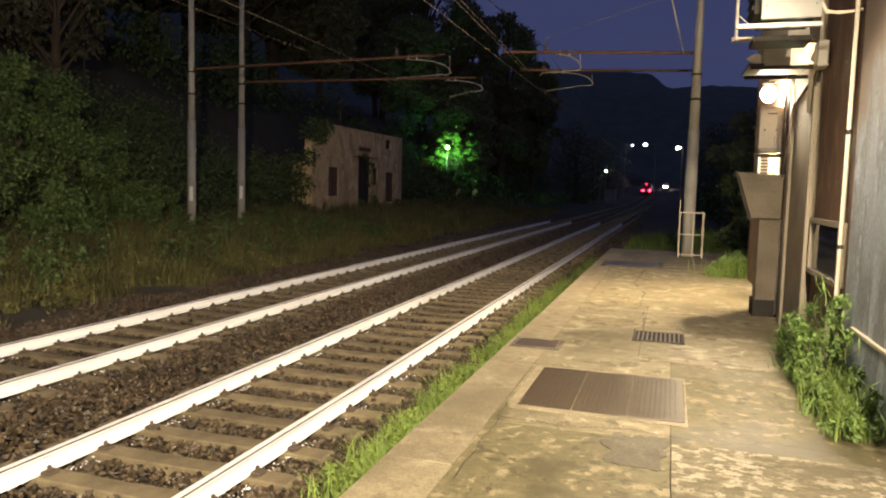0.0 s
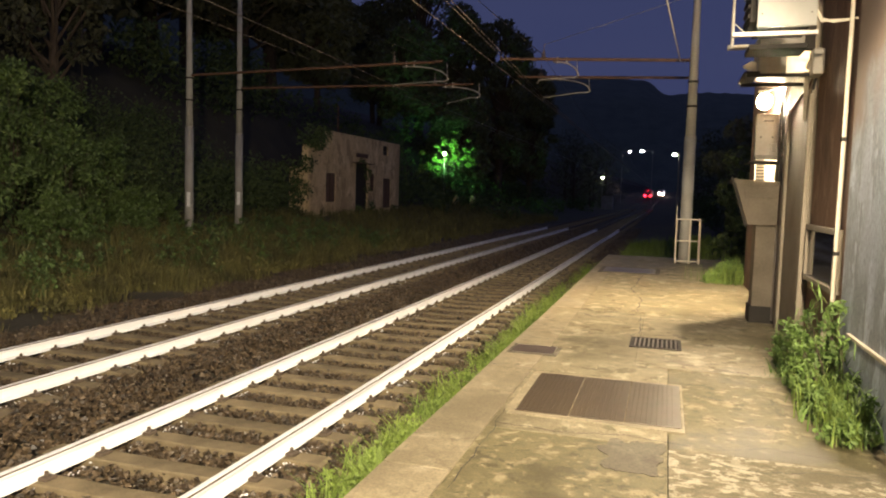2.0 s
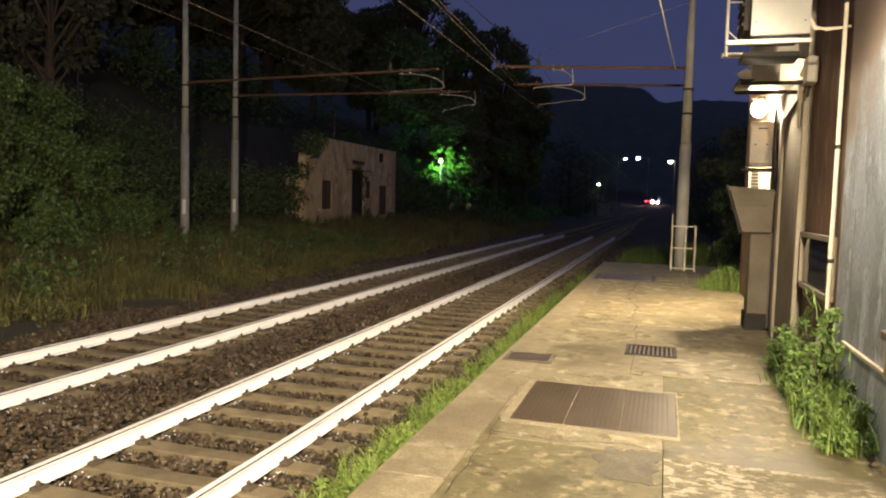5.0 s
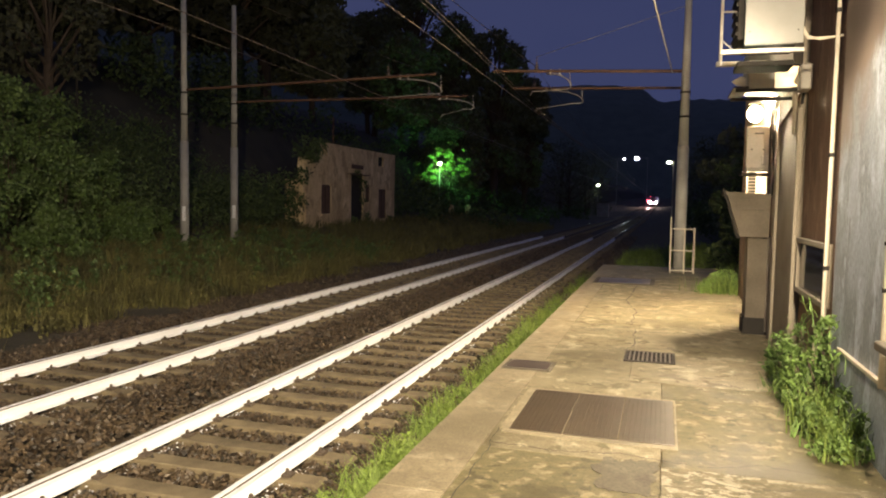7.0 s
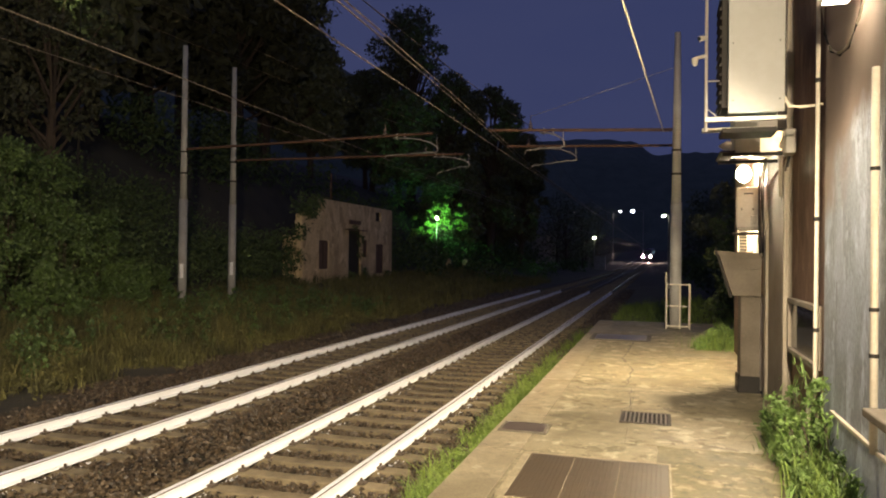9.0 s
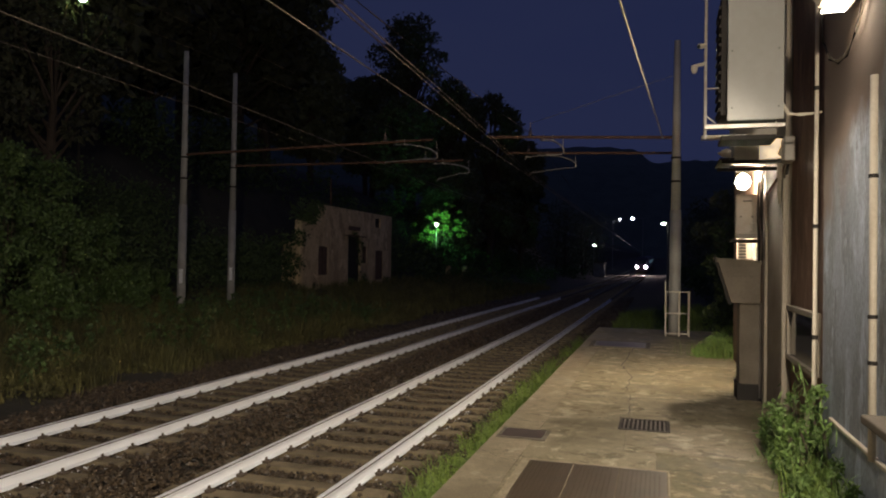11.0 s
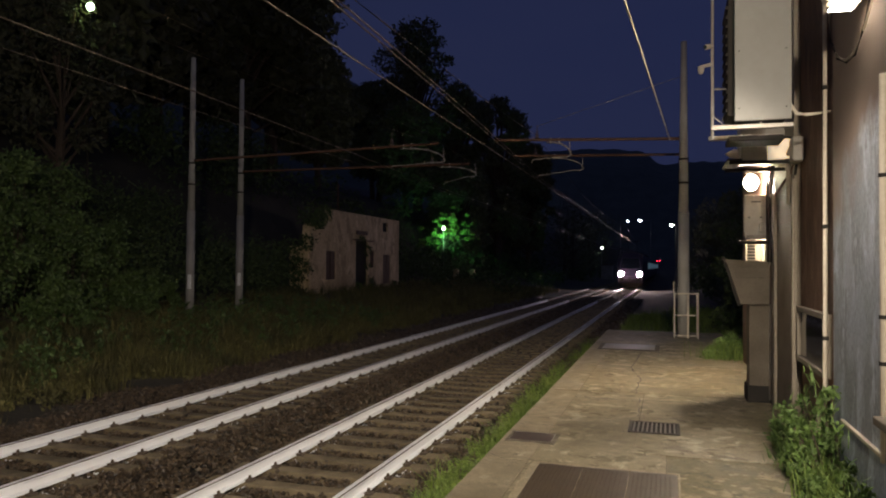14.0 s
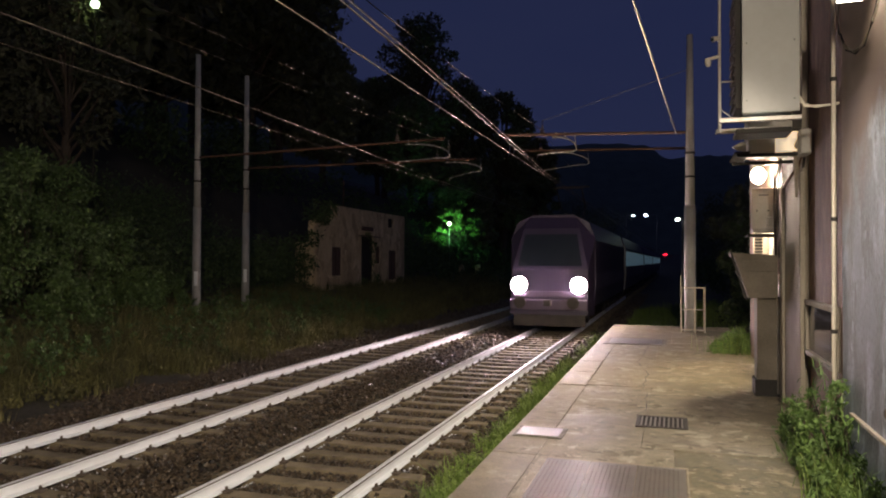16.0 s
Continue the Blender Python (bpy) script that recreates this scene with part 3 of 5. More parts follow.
crack([(4.0, 5.6), (4.35, 5.55), (4.7, 5.75), (5.2, 5.65)])
crack([(4.1, 5.35), (4.6, 5.2), (5.1, 5.35), (5.5, 5.3)], 0.008)
crack([(4.14, 7.1), (4.5, 7.02), (4.9, 7.06), (5.3, 7.0)], 0.014)
crack([(4.15, 8.1), (4.6, 8.3), (5.0, 8.2)], 0.007)
crack([(2.2, 7.6), (2.5, 7.3), (2.68, 7.35)], 0.008)
crack([(2.68, 4.2), (2.7, 5.2), (2.66, 6.0)], 0.01)
crack([(2.65, 11.45), (3.5, 11.3), (4.3, 11.5), (5.3, 11.4)], 0.025)
crack([(2.7, 10.0), (3.4, 9.95), (4.2, 10.15), (5.0, 10.05)], 0.016)
crack([(2.65, 5.62), (3.2, 5.55), (3.7, 5.66), (4.05, 5.6)], 0.016)
crack([(2.2, 9.2), (3.0, 9.25), (3.5, 9.15)], 0.010)
crack([(3.5, 12.0), (3.55, 13.5), (3.3, 15.0), (3.42, 18)], 0.02)
crack([(3.6, 11.6), (3.62, 10.2), (3.5, 9.7)], 0.014)


def tread(bm, x0, x1, y0, y1, z, step=0.042):
    """Raised lozenges of a checker plate."""
    nx, ny = int((x1 - x0) / step), int((y1 - y0) / step)
    for i in range(nx):
        for j in range(ny):
            cx, cy = x0 + (i + 0.5) * step, y0 + (j + 0.5) * step
            s = 1 if (i + j) % 2 else -1
            q = [(cx - 0.013, cy - 0.013 * s), (cx + 0.004, cy - 0.004 * s), (cx + 0.013, cy + 0.013 * s), (cx - 0.004, cy + 0.004 * s)]
            if s < 0:
                q.reverse()
            top = [bm.verts.new((px, py, z + (0.0042 if k % 2 else 0.0008))) for k, (px, py) in enumerate(q)]
            bm.faces.new(top)


hatch = thing("floor_hatch", "large brown checker-plate steel hatch set in the platform", "hatch", (3.43, 6.68, ZP))
bm = B()
for x0, x1, y0, y1 in ((-0.73, 0.70, -0.79, -0.70), (-0.75, 0.70, 0.70, 0.76), (-0.76, -0.68, -0.70, 0.70), (0.68, 0.70, -0.70, 0.70)):
    box(bm, x0, x1, y0, y1, -0.03, 0.008, 0.003)
part("surround", bm, COPING, hatch, "pale mortar surround")
for x0, x1 in ((-0.675, -0.232), (-0.222, 0.222), (0.232, 0.675)):
    bm = box(B(), x0, x1, -0.695, 0.695, -0.02, 0.012, 0.002)
    tread(bm, x0 + 0.02, x1 - 0.02, -0.67, 0.67, 0.0125)
    part("plate", bm, PLATE, hatch)
small = thing("floor_hatch", "small rusty steel hatch cover near the platform edge", "hatch", (2.48, 8.5, ZP))
part("surround", box(B(), -0.29, 0.29, -0.26, 0.27, -0.02, 0.007, 0.003), PATCH, small)
part("plate", box(B(), -0.245, 0.245, -0.21, 0.22, -0.02, 0.013, 0.003), COVER, small)
farh = thing("floor_hatch", "wide rusty hatch cover at the platform's end", "hatch", (3.07, 19.0, ZP))
part("surround", box(B(), -0.74, 0.74, -0.75, 0.75, -0.02, 0.007, 0.003), PATCH, farh)
part("plate", box(B(), -0.63, 0.63, -0.62, 0.62, -0.02, 0.013, 0.003), COVER, farh)
grate = thing("drain_grate", "rusty cast-iron drain grate with open slots", "drain", (3.85, 9.5, ZP))
# Solid dark slab painted as the shade beneath the bars.
part("pit_shade", box(B(), -0.30, 0.30, -0.32, 0.32, -0.02, 0.006, 0.002), SHADEFILL, grate)
bm = B()
for x0, x1, y0, y1 in ((-0.31, 0.31, -0.33, -0.28), (-0.31, 0.31, 0.28, 0.33), (-0.31, -0.27, -0.28, 0.28), (0.27, 0.31, -0.28, 0.28)):
    box(bm, x0, x1, y0, y1, -0.02, 0.014, 0.002)
part("frame", bm, IRON, grate)
for i in range(10):
    x = -0.245 + i * 0.0545
    part("bar", box(B(), x - 0.012, x + 0.012, -0.28, 0.28, -0.01, 0.012, 0.002), PLATE, grate)

# ---- station building ----
bld = thing("station_building", "old station building with stained plaster walls beside the platform", "building", kind="structure")
part("wall", box(B(), WX + 0.03, WX + 0.45, 7.84, 12.2, 0.0, 9.5), PLASTER, bld, "brown ochre plaster wall")
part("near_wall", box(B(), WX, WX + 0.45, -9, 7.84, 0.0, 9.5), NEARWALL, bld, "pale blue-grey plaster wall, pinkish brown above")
part("far_wall", box(B(), WX + 0.02, WX + 0.45, 12.2, 17.2, 0.0, 9.5), PLASTER, bld)
part("end_wall", box(B(), WX + 0.45, WX + 9, 16.8, 17.2, 0.0, 9.5), PLASTER, bld)
part("rear_wall", box(B(), WX + 0.45, WX + 9, -9, -8.6, 0.0, 9.5), PLASTER, bld)
part("roof", box(B(), WX - 0.5, WX + 9.3, -9.4, 17.6, 9.5, 9.75), GREYSTONE, bld)
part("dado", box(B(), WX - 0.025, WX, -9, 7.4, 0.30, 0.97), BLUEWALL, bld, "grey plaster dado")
part("dado_ledge", box(B(), WX - 0.035, WX, -9, 7.4, 0.972, 1.005, 0.006), WHITETRIM, bld, "white ledge strip")
part("pilaster", box(B(), WX - 0.05, WX + 0.03, 9.85, 11.6, 0.3, 9.5, 0.01), STRIP, bld, "pale stucco pilaster")
for y0, y1 in ((9.75, 9.95), (11.35, 11.6)):
    part("pilaster_strip", box(B(), WX - 0.09, WX - 0.04, y0, y1, 0.3, 3.5, 0.012), STRIP, bld, "pale vertical strip")
# Whiter bands paint the lamplight on this stretch of wall.
for y0 in (12.4, 13.3, 14.2, 15.1):
    part("lit_wall_band", box(B(), WX - 0.02, WX + 0.03, y0, y0 + 0.7, 2.45, 2.95, 0.01), WHITETRIM, bld, "pale band painted as lamplight on the plaster")

board = thing("notice_board", "low pale-framed dark notice panel on the brown wall", "notice board", (WX, 8.88, 1.6))
part("panel", box(B(), -0.01, 0.03, -0.76, 0.76, -0.27, 0.27), PANE, board)
for y0, y1, z0, z1 in ((-0.82, 0.82, 0.27, 0.33), (-0.82, 0.82, -0.33, -0.27), (-0.82, -0.76, -0.27, 0.27), (0.76, 0.82, -0.27, 0.27)):
    part("frame", box(B(), -0.05, 0.03, y0, y1, z0, z1, 0.008), STRIP, board, "pale wooden frame")

drain = thing("downpipe", "white plastic downpipe on the wall corner", "downpipe", (0, 0, 0))
part("pipe", pipe(B(), [(WX - 0.06, 7.9, 8.5), (WX - 0.06, 7.9, 1.12), (WX - 0.12, 7.9, 0.98), (WX - 0.14, 7.9, 0.36)], 0.024, 12), WHITETRIM, drain, smooth=True)
for z in (1.7, 2.81, 4.2, 5.6):
    part("clamp", tube(B(), (WX - 0.06, 7.9, z - 0.02), (WX - 0.06, 7.9, z + 0.02), 0.030, 0.030, 12), DARKSTEEL, drain)

win = tagged(thing("window_1", "tall window with white frame and stone sill in the pale wall", "window", (WX, 4.1, 1.43)), kind="structure")
part("window_frame", box(B(), -0.05, 0.01, 0.9, 1.0, 0.0, 2.3, 0.01), WHITETRIM, win)
part("window_frame", box(B(), -0.05, 0.01, -1.0, -0.9, 0.0, 2.3, 0.01), WHITETRIM, win)
part("window_frame", box(B(), -0.05, 0.01, -1.0, 1.0, 2.3, 2.4, 0.01), WHITETRIM, win)
part("pane", box(B(), -0.012, -0.004, -0.9, 0.9, 0.0, 2.3), PANE, win)
part("window_sill", box(B(), -0.27, 0.02, -1.18, 1.18, -0.06, 0.0, 0.012), GREYSTONE, win, "stone sill")
cp = thing("conduit_pipe", "white vertical conduit clamped to the pale wall", "conduit", (WX - 0.045, 5.9, 0.98))
part("pipe", tube(B(), (0, 0, 0), (0, 0, 2.85), 0.028, 0.028, 12), WHITETRIM, cp, smooth=True)
for z in (0.72, 1.06, 2.1):
    part("clamp", tube(B(), (0, 0, z - 0.015), (0, 0, z + 0.015), 0.035, 0.035, 12), DARKSTEEL, cp)

cab = thing("equipment_cabinet", "large cream sheet-metal equipment cabinet on a wall bracket", "cabinet", (0, 0, 0))
# Body and left side near-black, front panel cream.
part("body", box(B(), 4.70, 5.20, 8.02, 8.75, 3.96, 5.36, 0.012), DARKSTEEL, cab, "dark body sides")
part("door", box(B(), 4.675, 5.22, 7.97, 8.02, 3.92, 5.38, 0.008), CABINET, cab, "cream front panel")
for x in (4.72, 5.17):
    for z in (4.05, 4.65, 5.25):
        part("rivet", tube(B(), (x, 7.972, z), (x, 7.962, z), 0.008, 0.006, 8), DARKSTEEL, cab)
part("fin_block", box(B(), 4.62, 4.70, 8.1, 8.7, 4.0, 5.3, 0.01), DARKSTEEL, cab, "black finned side")
for i in range(12):
    z = 4.05 + i * 0.1
    part("fin", box(B(), 4.60, 4.625, 8.12, 8.68, z, z + 0.035), DARKSTEEL, cab)
part("bracket", box(B(), 4.45, 5.24, 7.99, 8.05, 3.84, 3.885, 0.006), GALV, cab, "galvanised bracket arm")
part("bracket", box(B(), 4.45, 5.22, 8.6, 8.66, 3.83, 3.88, 0.006), GALV, cab)
part("drip_tray", box(B(), 4.64, 5.2, 8.3, 8.75, 3.765, 3.82, 0.01), DARKSTEEL, cab)
bm = B()
for k in range(3):
    pipe(bm, [(5.2, 7.99, 4.1 - k * 0.02), (5.26, 7.97, 3.98 - k * 0.01), (5.36, 7.96, 3.945 + k * 0.006), (5.5, 7.95, 3.96), (5.57, 7.94, 3.97)], 0.013, 6)
part("cable", bm, WHITETRIM, cab, "white cable bundle")

mastp = thing("camera_pole", "thin galvanised pole with two small surveillance cameras", "surveillance camera", (4.475, 8.3, 3.78))
part("pole", tube(B(), (0, 0, 0), (0, 0, 1.60), 0.018, 0.016, 10), GALV, mastp)
for z in (0.16, 0.56):
    part("bracket", tube(B(), (0, 0, z), (0.19, 0.02, z), 0.010, 0.010, 8), GALV, mastp)
part("bracket", tube(B(), (0.0, 0.0, 0.27), (0.12, 0.0, 0.16), 0.005, 0.005, 6), GALV, mastp)
c = part("camera_housing", tube(B(), (-0.01, -0.03, 1.03), (-0.075, -0.08, 1.01), 0.024, 0.03, 12), PLASTIC, mastp)
part("lens", tube(B(), (-0.075, -0.08, 1.01), (-0.085, -0.087, 1.007), 0.022, 0.02, 12), PANE, c)
c = part("camera_arm", tube(B(), (0, 0, 0.84), (-0.12, -0.03, 0.81), 0.022, 0.018, 10), PLASTIC, mastp)
part("camera_housing", ball(tube(B(), (-0.12, -0.03, 0.815), (-0.12, -0.03, 0.76), 0.034, 0.034, 12), (-0.12, -0.03, 0.755), 0.03), PLASTIC, c)


def cable_loop(points, r=0.014):
    return pipe(B(), points, r, 8)


flood = thing("floodlight", "white wall floodlight on an arm with hanging cables", "floodlight", (0, 6.4, 0))
part("housing", prism(B(), [(5.20, 4.72), (5.28, 4.60), (5.50, 4.55), (5.56, 4.66), (5.50, 4.86), (5.26, 4.9)], -0.30, 0.22), WHITETRIM, flood, "white lamp housing")
part("lens", box(B(), 5.29, 5.47, -0.26, 0.18, 4.535, 4.55), FLOODGLOW, flood, "lit glass")
part("arm", box(B(), 5.40, 5.58, -0.62, -0.30, 4.56, 4.63, 0.01), WHITETRIM, flood)
part("cable", cable_loop([(5.53, -0.25, 4.52), (5.53, 0.0, 4.36), (5.54, 0.4, 4.25), (5.54, 0.75, 4.27), (5.54, 1.1, 4.40), (5.54, 1.38, 4.62), (5.54, 1.44, 4.9), (5.54, 1.42, 5.6)]), WHITETRIM, flood, "white hanging cable", True)
part("cable", cable_loop([(5.52, -0.15, 4.5), (5.53, 0.1, 4.33), (5.54, 0.4, 4.22), (5.54, 0.72, 4.24), (5.54, 1.08, 4.37), (5.54, 1.33, 4.6)], 0.009), DARKSTEEL, flood, smooth=True)
# Second fixture added out of view to carry the rear flood lamp.
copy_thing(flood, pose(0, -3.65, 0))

# ---- wall fixtures further along the platform ----
wl = thing("wall_lamp", "bare bright wall lamp over the platform", "wall lamp", (0, 0, 0))
part("bulb", ball(B(), (5.34, 13.0, 3.82), 0.10, 3, (1.2, 1.2, 1.4)), BULB, wl, "glowing lamp", True)
part("arm", pipe(B(), [(5.34, 13.0, 3.91), (5.34, 13.0, 4.02), (5.60, 13.0, 4.02)], 0.022), GALV, wl)
part("reflector", box(B(), 5.24, 5.44, 12.94, 13.1, 3.985, 4.0, 0.006), DARKSTEEL, wl)

jb = thing("junction_cabinet", "grey plastic junction cabinet on the wall under the lamp", "cabinet", (0, 0, 0))
part("body", box(B(), 5.20, 5.58, 12.5, 12.8, 2.86, 3.56, 0.02), PLASTIC, jb)
part("lid", box(B(), 5.18, 5.53, 12.47, 12.5, 2.90, 3.56, 0.015), PLASTIC, jb)
part("handle_slot", box(B(), 5.29, 5.43, 12.464, 12.472, 3.44, 3.46), DARKSTEEL, jb)
for x in (5.26, 5.43):
    part("lock", tube(B(), (x, 12.472, 3.2), (x, 12.462, 3.2), 0.015, 0.013, 8), DARKSTEEL, jb)
part("shelf", box(B(), 5.12, 5.58, 12.44, 12.9, 2.79, 2.83, 0.008), DARKSTEEL, jb)
part("side_box", box(B(), 5.40, 5.5, 12.43, 12.47, 2.96, 3.10, 0.01), PLASTIC, jb)

hop = thing("wall_hopper", "grey-brown tapered sheet hopper on a dark pillar against the wall", "hopper", (0, 0, 0))
bm = B()
for f in ([(4.86, 2.50), (5.48, 2.46), (5.47, 1.84), (5.07, 1.84)],):
    prism(bm, f, 11.75, 12.35)
part("body", bm, GREYSTONE, hop)
part("rim", prism(B(), [(4.83, 2.52), (5.50, 2.48), (5.50, 2.44), (4.84, 2.46)], 11.71, 12.39), GREYSTONE, hop)
part("front_fold", box(B(), 5.0, 5.46, 11.735, 11.75, 2.24, 2.40, 0.006), GREYSTONE, hop)
part("side_flap", prism(B(), [(4.80, 2.55), (4.83, 2.55), (5.06, 1.82), (5.02, 1.82)], 11.7, 11.78), DARKSTEEL, hop)
part("pillar", box(B(), 5.20, 5.56, 11.9, 12.3, 0.34, 1.84, 0.012), GREYSTONE, hop, "dark grey-brown pillar")
# Near-black colour stands in for the shadow low on the pillar.
part("foot", box(B(), 5.17, 5.58, 11.87, 12.33, 0.34, 0.60, 0.01), DARKSTEEL, hop, "foot painted dark for the pillar's shadow")
part("pipe", tube(B(), (5.5, 11.86, 0.4), (5.5, 11.86, 1.84), 0.022, 0.022, 8), GALV, hop)

vent = thing("wall_vent", "white louvred vent on the lit wall", "vent", (5.42, 13.4, 2.7))
part("backing", box(B(), -0.13, 0.13, 0, 0.06, -0.19, 0.19, 0.008), STRIP, vent)
for i in range(7):
    z = -0.16 + i * 0.053
    part("slat", box(B(), -0.10, 0.02, -0.02, 0.0, z, z + 0.028), DARKSTEEL, vent)

drum = thing("round_wall_light", "round cream wall light glowing under the cabinet", "wall light", (0, 0, 0))
part("shade", tube(B(), (5.36, 9.8, 3.75), (5.36, 9.8, 3.99), 0.15, 0.15, 28), LAMPSHADE, drum, "softly glowing shade")
part("lid", tube(B(), (5.36, 9.8, 3.99), (5.36, 9.8, 4.02), 0.155, 0.145, 28), DARKSTEEL, drum)
part("base", box(B(), 5.46, 5.6, 9.74, 9.86, 3.8, 3.92, 0.01), PLASTIC, drum)
cond = thing("conduit_run", "cables and conduits on steel brackets along the wall", "conduit", (0, 0, 0))
part("rail", box(B(), 4.75, 5.58, 9.62, 9.68, 3.69, 3.73, 0.006), DARKSTEEL, cond)
part("rail", box(B(), 4.75, 5.58, 10.4, 10.46, 3.69, 3.73, 0.006), DARKSTEEL, cond)
part("plate", box(B(), 4.72, 4.9, 9.6, 10.5, 3.735, 3.755, 0.006), DARKSTEEL, cond)
part("elbow", pipe(B(), [(5.56, 9.5, 3.9), (5.46, 9.55, 3.9), (5.42, 9.7, 3.78), (5.46, 9.9, 3.6), (5.48, 9.95, 3.2)], 0.03), STRIP, cond, smooth=True)
part("cable", pipe(B(), [(5.54, 9.6, 3.85), (5.5, 10.0, 3.6), (5.5, 11.0, 3.5), (5.52, 12.4, 3.3), (5.53, 12.4, 2.4)], 0.018), RUST, cond, smooth=True)
part("cable", pipe(B(), [(5.55, 9.7, 3.85), (5.53, 9.9, 3.5), (5.50, 10.05, 3.3), (5.53, 10.1, 3.1)], 0.02), DARKSTEEL, cond, smooth=True)
for x0, bend in ((5.50, 0.05), (5.46, -0.06), (5.53, 0.02)):
    part("cable", pipe(B(), [(x0, 11.66, 3.95), (x0 - 0.04, 11.7 + bend, 3.6), (x0 - 0.02, 11.8, 3.2), (x0 + bend * 0.3, 11.78, 2.8), (x0 - 0.01, 11.72, 2.45)], 0.016, 6), DARKSTEEL, cond, smooth=True)
part("junction_box", box(B(), 5.44, 5.57, 9.42, 9.75, 3.68, 3.98, 0.02), PLASTIC, cond)
part("spike_bracket", prism(B(), [(4.70, 3.82), (4.80, 3.88), (4.86, 3.86), (4.86, 3.76), (4.76, 3.77)], 9.62, 9.66), WHITETRIM, cond)
slabc = thing("cabinet", "dark steel box hung under the wall bracket", "cabinet", (0, 0, 0))
part("body", box(B(), 4.97, 5.56, 10.6, 11.2, 3.86, 4.40, 0.02), PLASTIC, slabc)

# ---- overhead line ----
def mast(name, label, x, y, z0, top, r0, r1, group):
    t = thing(name, label, "railway mast", (x, y, z0), group)
    h = top - z0
    part("lower_shaft", tube(B(), (0, 0, -0.5), (0, 0, h * 0.42), r0, r0 * 0.93, 20), POLE, t, smooth=True)
    part("upper_shaft", tube(B(), (0, 0, h * 0.42), (0, 0, h), r0 * 0.8, r1, 20), POLE, t, smooth=True)
    part("collar", tube(B(), (0, 0, h * 0.42 - 0.05), (0, 0, h * 0.42 + 0.03), r0 * 0.97, r0 * 0.85, 20), GALV, t)
    for z in (h * 0.52, h * 0.6):
        part("band", tube(B(), (0, 0, z - 0.03), (0, 0, z + 0.03), r0 * 0.86, r0 * 0.86, 16), DARKSTEEL, t)
    return t


def cantilever(y, mast, tip, ins, hook, steady):
    """A beam from the mast to its tip, with an insulator, a curved registration tube down to a hook and a steady arm back; all (x, z)."""
    t = thing("cantilever_arm", "rusty steel cantilever beam with insulators over the track", "cantilever", (0, y, 0), "cantilever arms")
    at = lambda x: mast[1] + (tip[1] - mast[1]) * (x - mast[0]) / (tip[0] - mast[0])
    part("beam", tube(B(), (mast[0], 0, mast[1]), (tip[0], 0, tip[1]), 0.045, 0.045, 10), RUST, t)
    z = at(ins)
    bm = tube(B(), (ins, 0, z), (ins, 0, z + 0.45), 0.012, 0.010, 6)
    for k in range(4):
        tube(bm, (ins, 0, z + 0.06 + k * 0.06), (ins, 0, z + 0.09 + k * 0.06), 0.085 - k * 0.013, 0.06 - k * 0.012, 10)
    part("insulator", bm, INSUL, t, "ceramic insulator")
    x0 = ins + 0.3
    f = lambda a, b: (x0 + (hook[0] - x0) * a, 0, z - 0.09 + (hook[1] - z + 0.09) * b)
    part("registration_tube", pipe(B(), [f(0, 0), f(0.35, 0.03), f(0.62, 0.16), f(0.85, 0.42), f(0.97, 0.7), f(1, 1)], 0.027), GALV, t, "galvanised curved tube", True)
    part("steady_arm", pipe(B(), [(hook[0], 0, hook[1]), (hook[0] - 0.12, 0, hook[1] - 0.05), (hook[0] - 0.35, 0, hook[1] - 0.04), (steady[0] + 0.06, 0, steady[1] + 0.02), (steady[0], 0, steady[1] - 0.08)], 0.022), GALV, t, "galvanised steady arm", True)
    part("drop_rod", tube(B(), (hook[0] - 0.05, 0, at(hook[0]) if hook[0] < tip[0] else z), (hook[0] - 0.02, 0, hook[1]), 0.012, 0.012, 6), GALV, t)
    for k in (0.12, 0.4):
        part("clamp", tube(B(), (x0 + k, 0, at(x0 + k) - 0.12), (x0 + k, 0, at(x0 + k) + 0.06), 0.03, 0.03, 8), GALV, t)
    return t


for y, z0 in ((22.95, 0.18), (26.2, 0.22)):
    m = mast("left_mast", "tall pale round overhead-line mast in the grass", -12.95, y, z0, 10.05, 0.16, 0.09, "masts beside the far track")
    part("marker_plate", box(B(), 0.03, 0.17, -0.20, -0.165, 1.25, 1.78, 0.006), SIGNWHITE, m, "small white marker plate")
    m.name = "overhead_line_mast"
mr = mast("overhead_line_mast", "tall grey round overhead-line mast at the platform's end", 4.44, 22.2, ZP, 9.0, 0.172, 0.085, "masts beside the platform")
mr2 = mast("overhead_line_mast", "grey round overhead-line mast behind the platform's end", 4.54, 26.0, 0.0, 9.0, 0.165, 0.085, "masts beside the platform")
cantilever(22.95, (-12.95, 6.2), (-3.3, 6.45), -4.98, (-3.1, 5.86), (-5.0, 5.72))
cantilever(26.2, (-12.95, 6.2), (-3.1, 6.2), -4.6, (-2.85, 5.76), (-4.13, 5.5))
cantilever(22.2, (4.42, 6.15), (-1.22, 6.34), 0.12, (1.17, 5.78), (-0.05, 5.66))
cantilever(26.0, (4.52, 6.25), (-1.4, 6.4), -0.6, (1.13, 5.86), (-0.53, 5.64))

cage = thing("guard_cage", "white tubular steel guard frame around the mast foot", "guard frame", (4.5, 21.9, ZP))
for x in (-0.31, 0.06, 0.33):
    part("post", box(B(), x - 0.02, x + 0.02, -0.02, 0.02, 0, 1.30, 0.004), WHITETRIM, cage)
for z in (0.08, 0.66, 1.28):
    part("crossbar", box(B(), -0.33, 0.35, -0.018, 0.018, z - 0.018, z + 0.018, 0.004), WHITETRIM, cage)
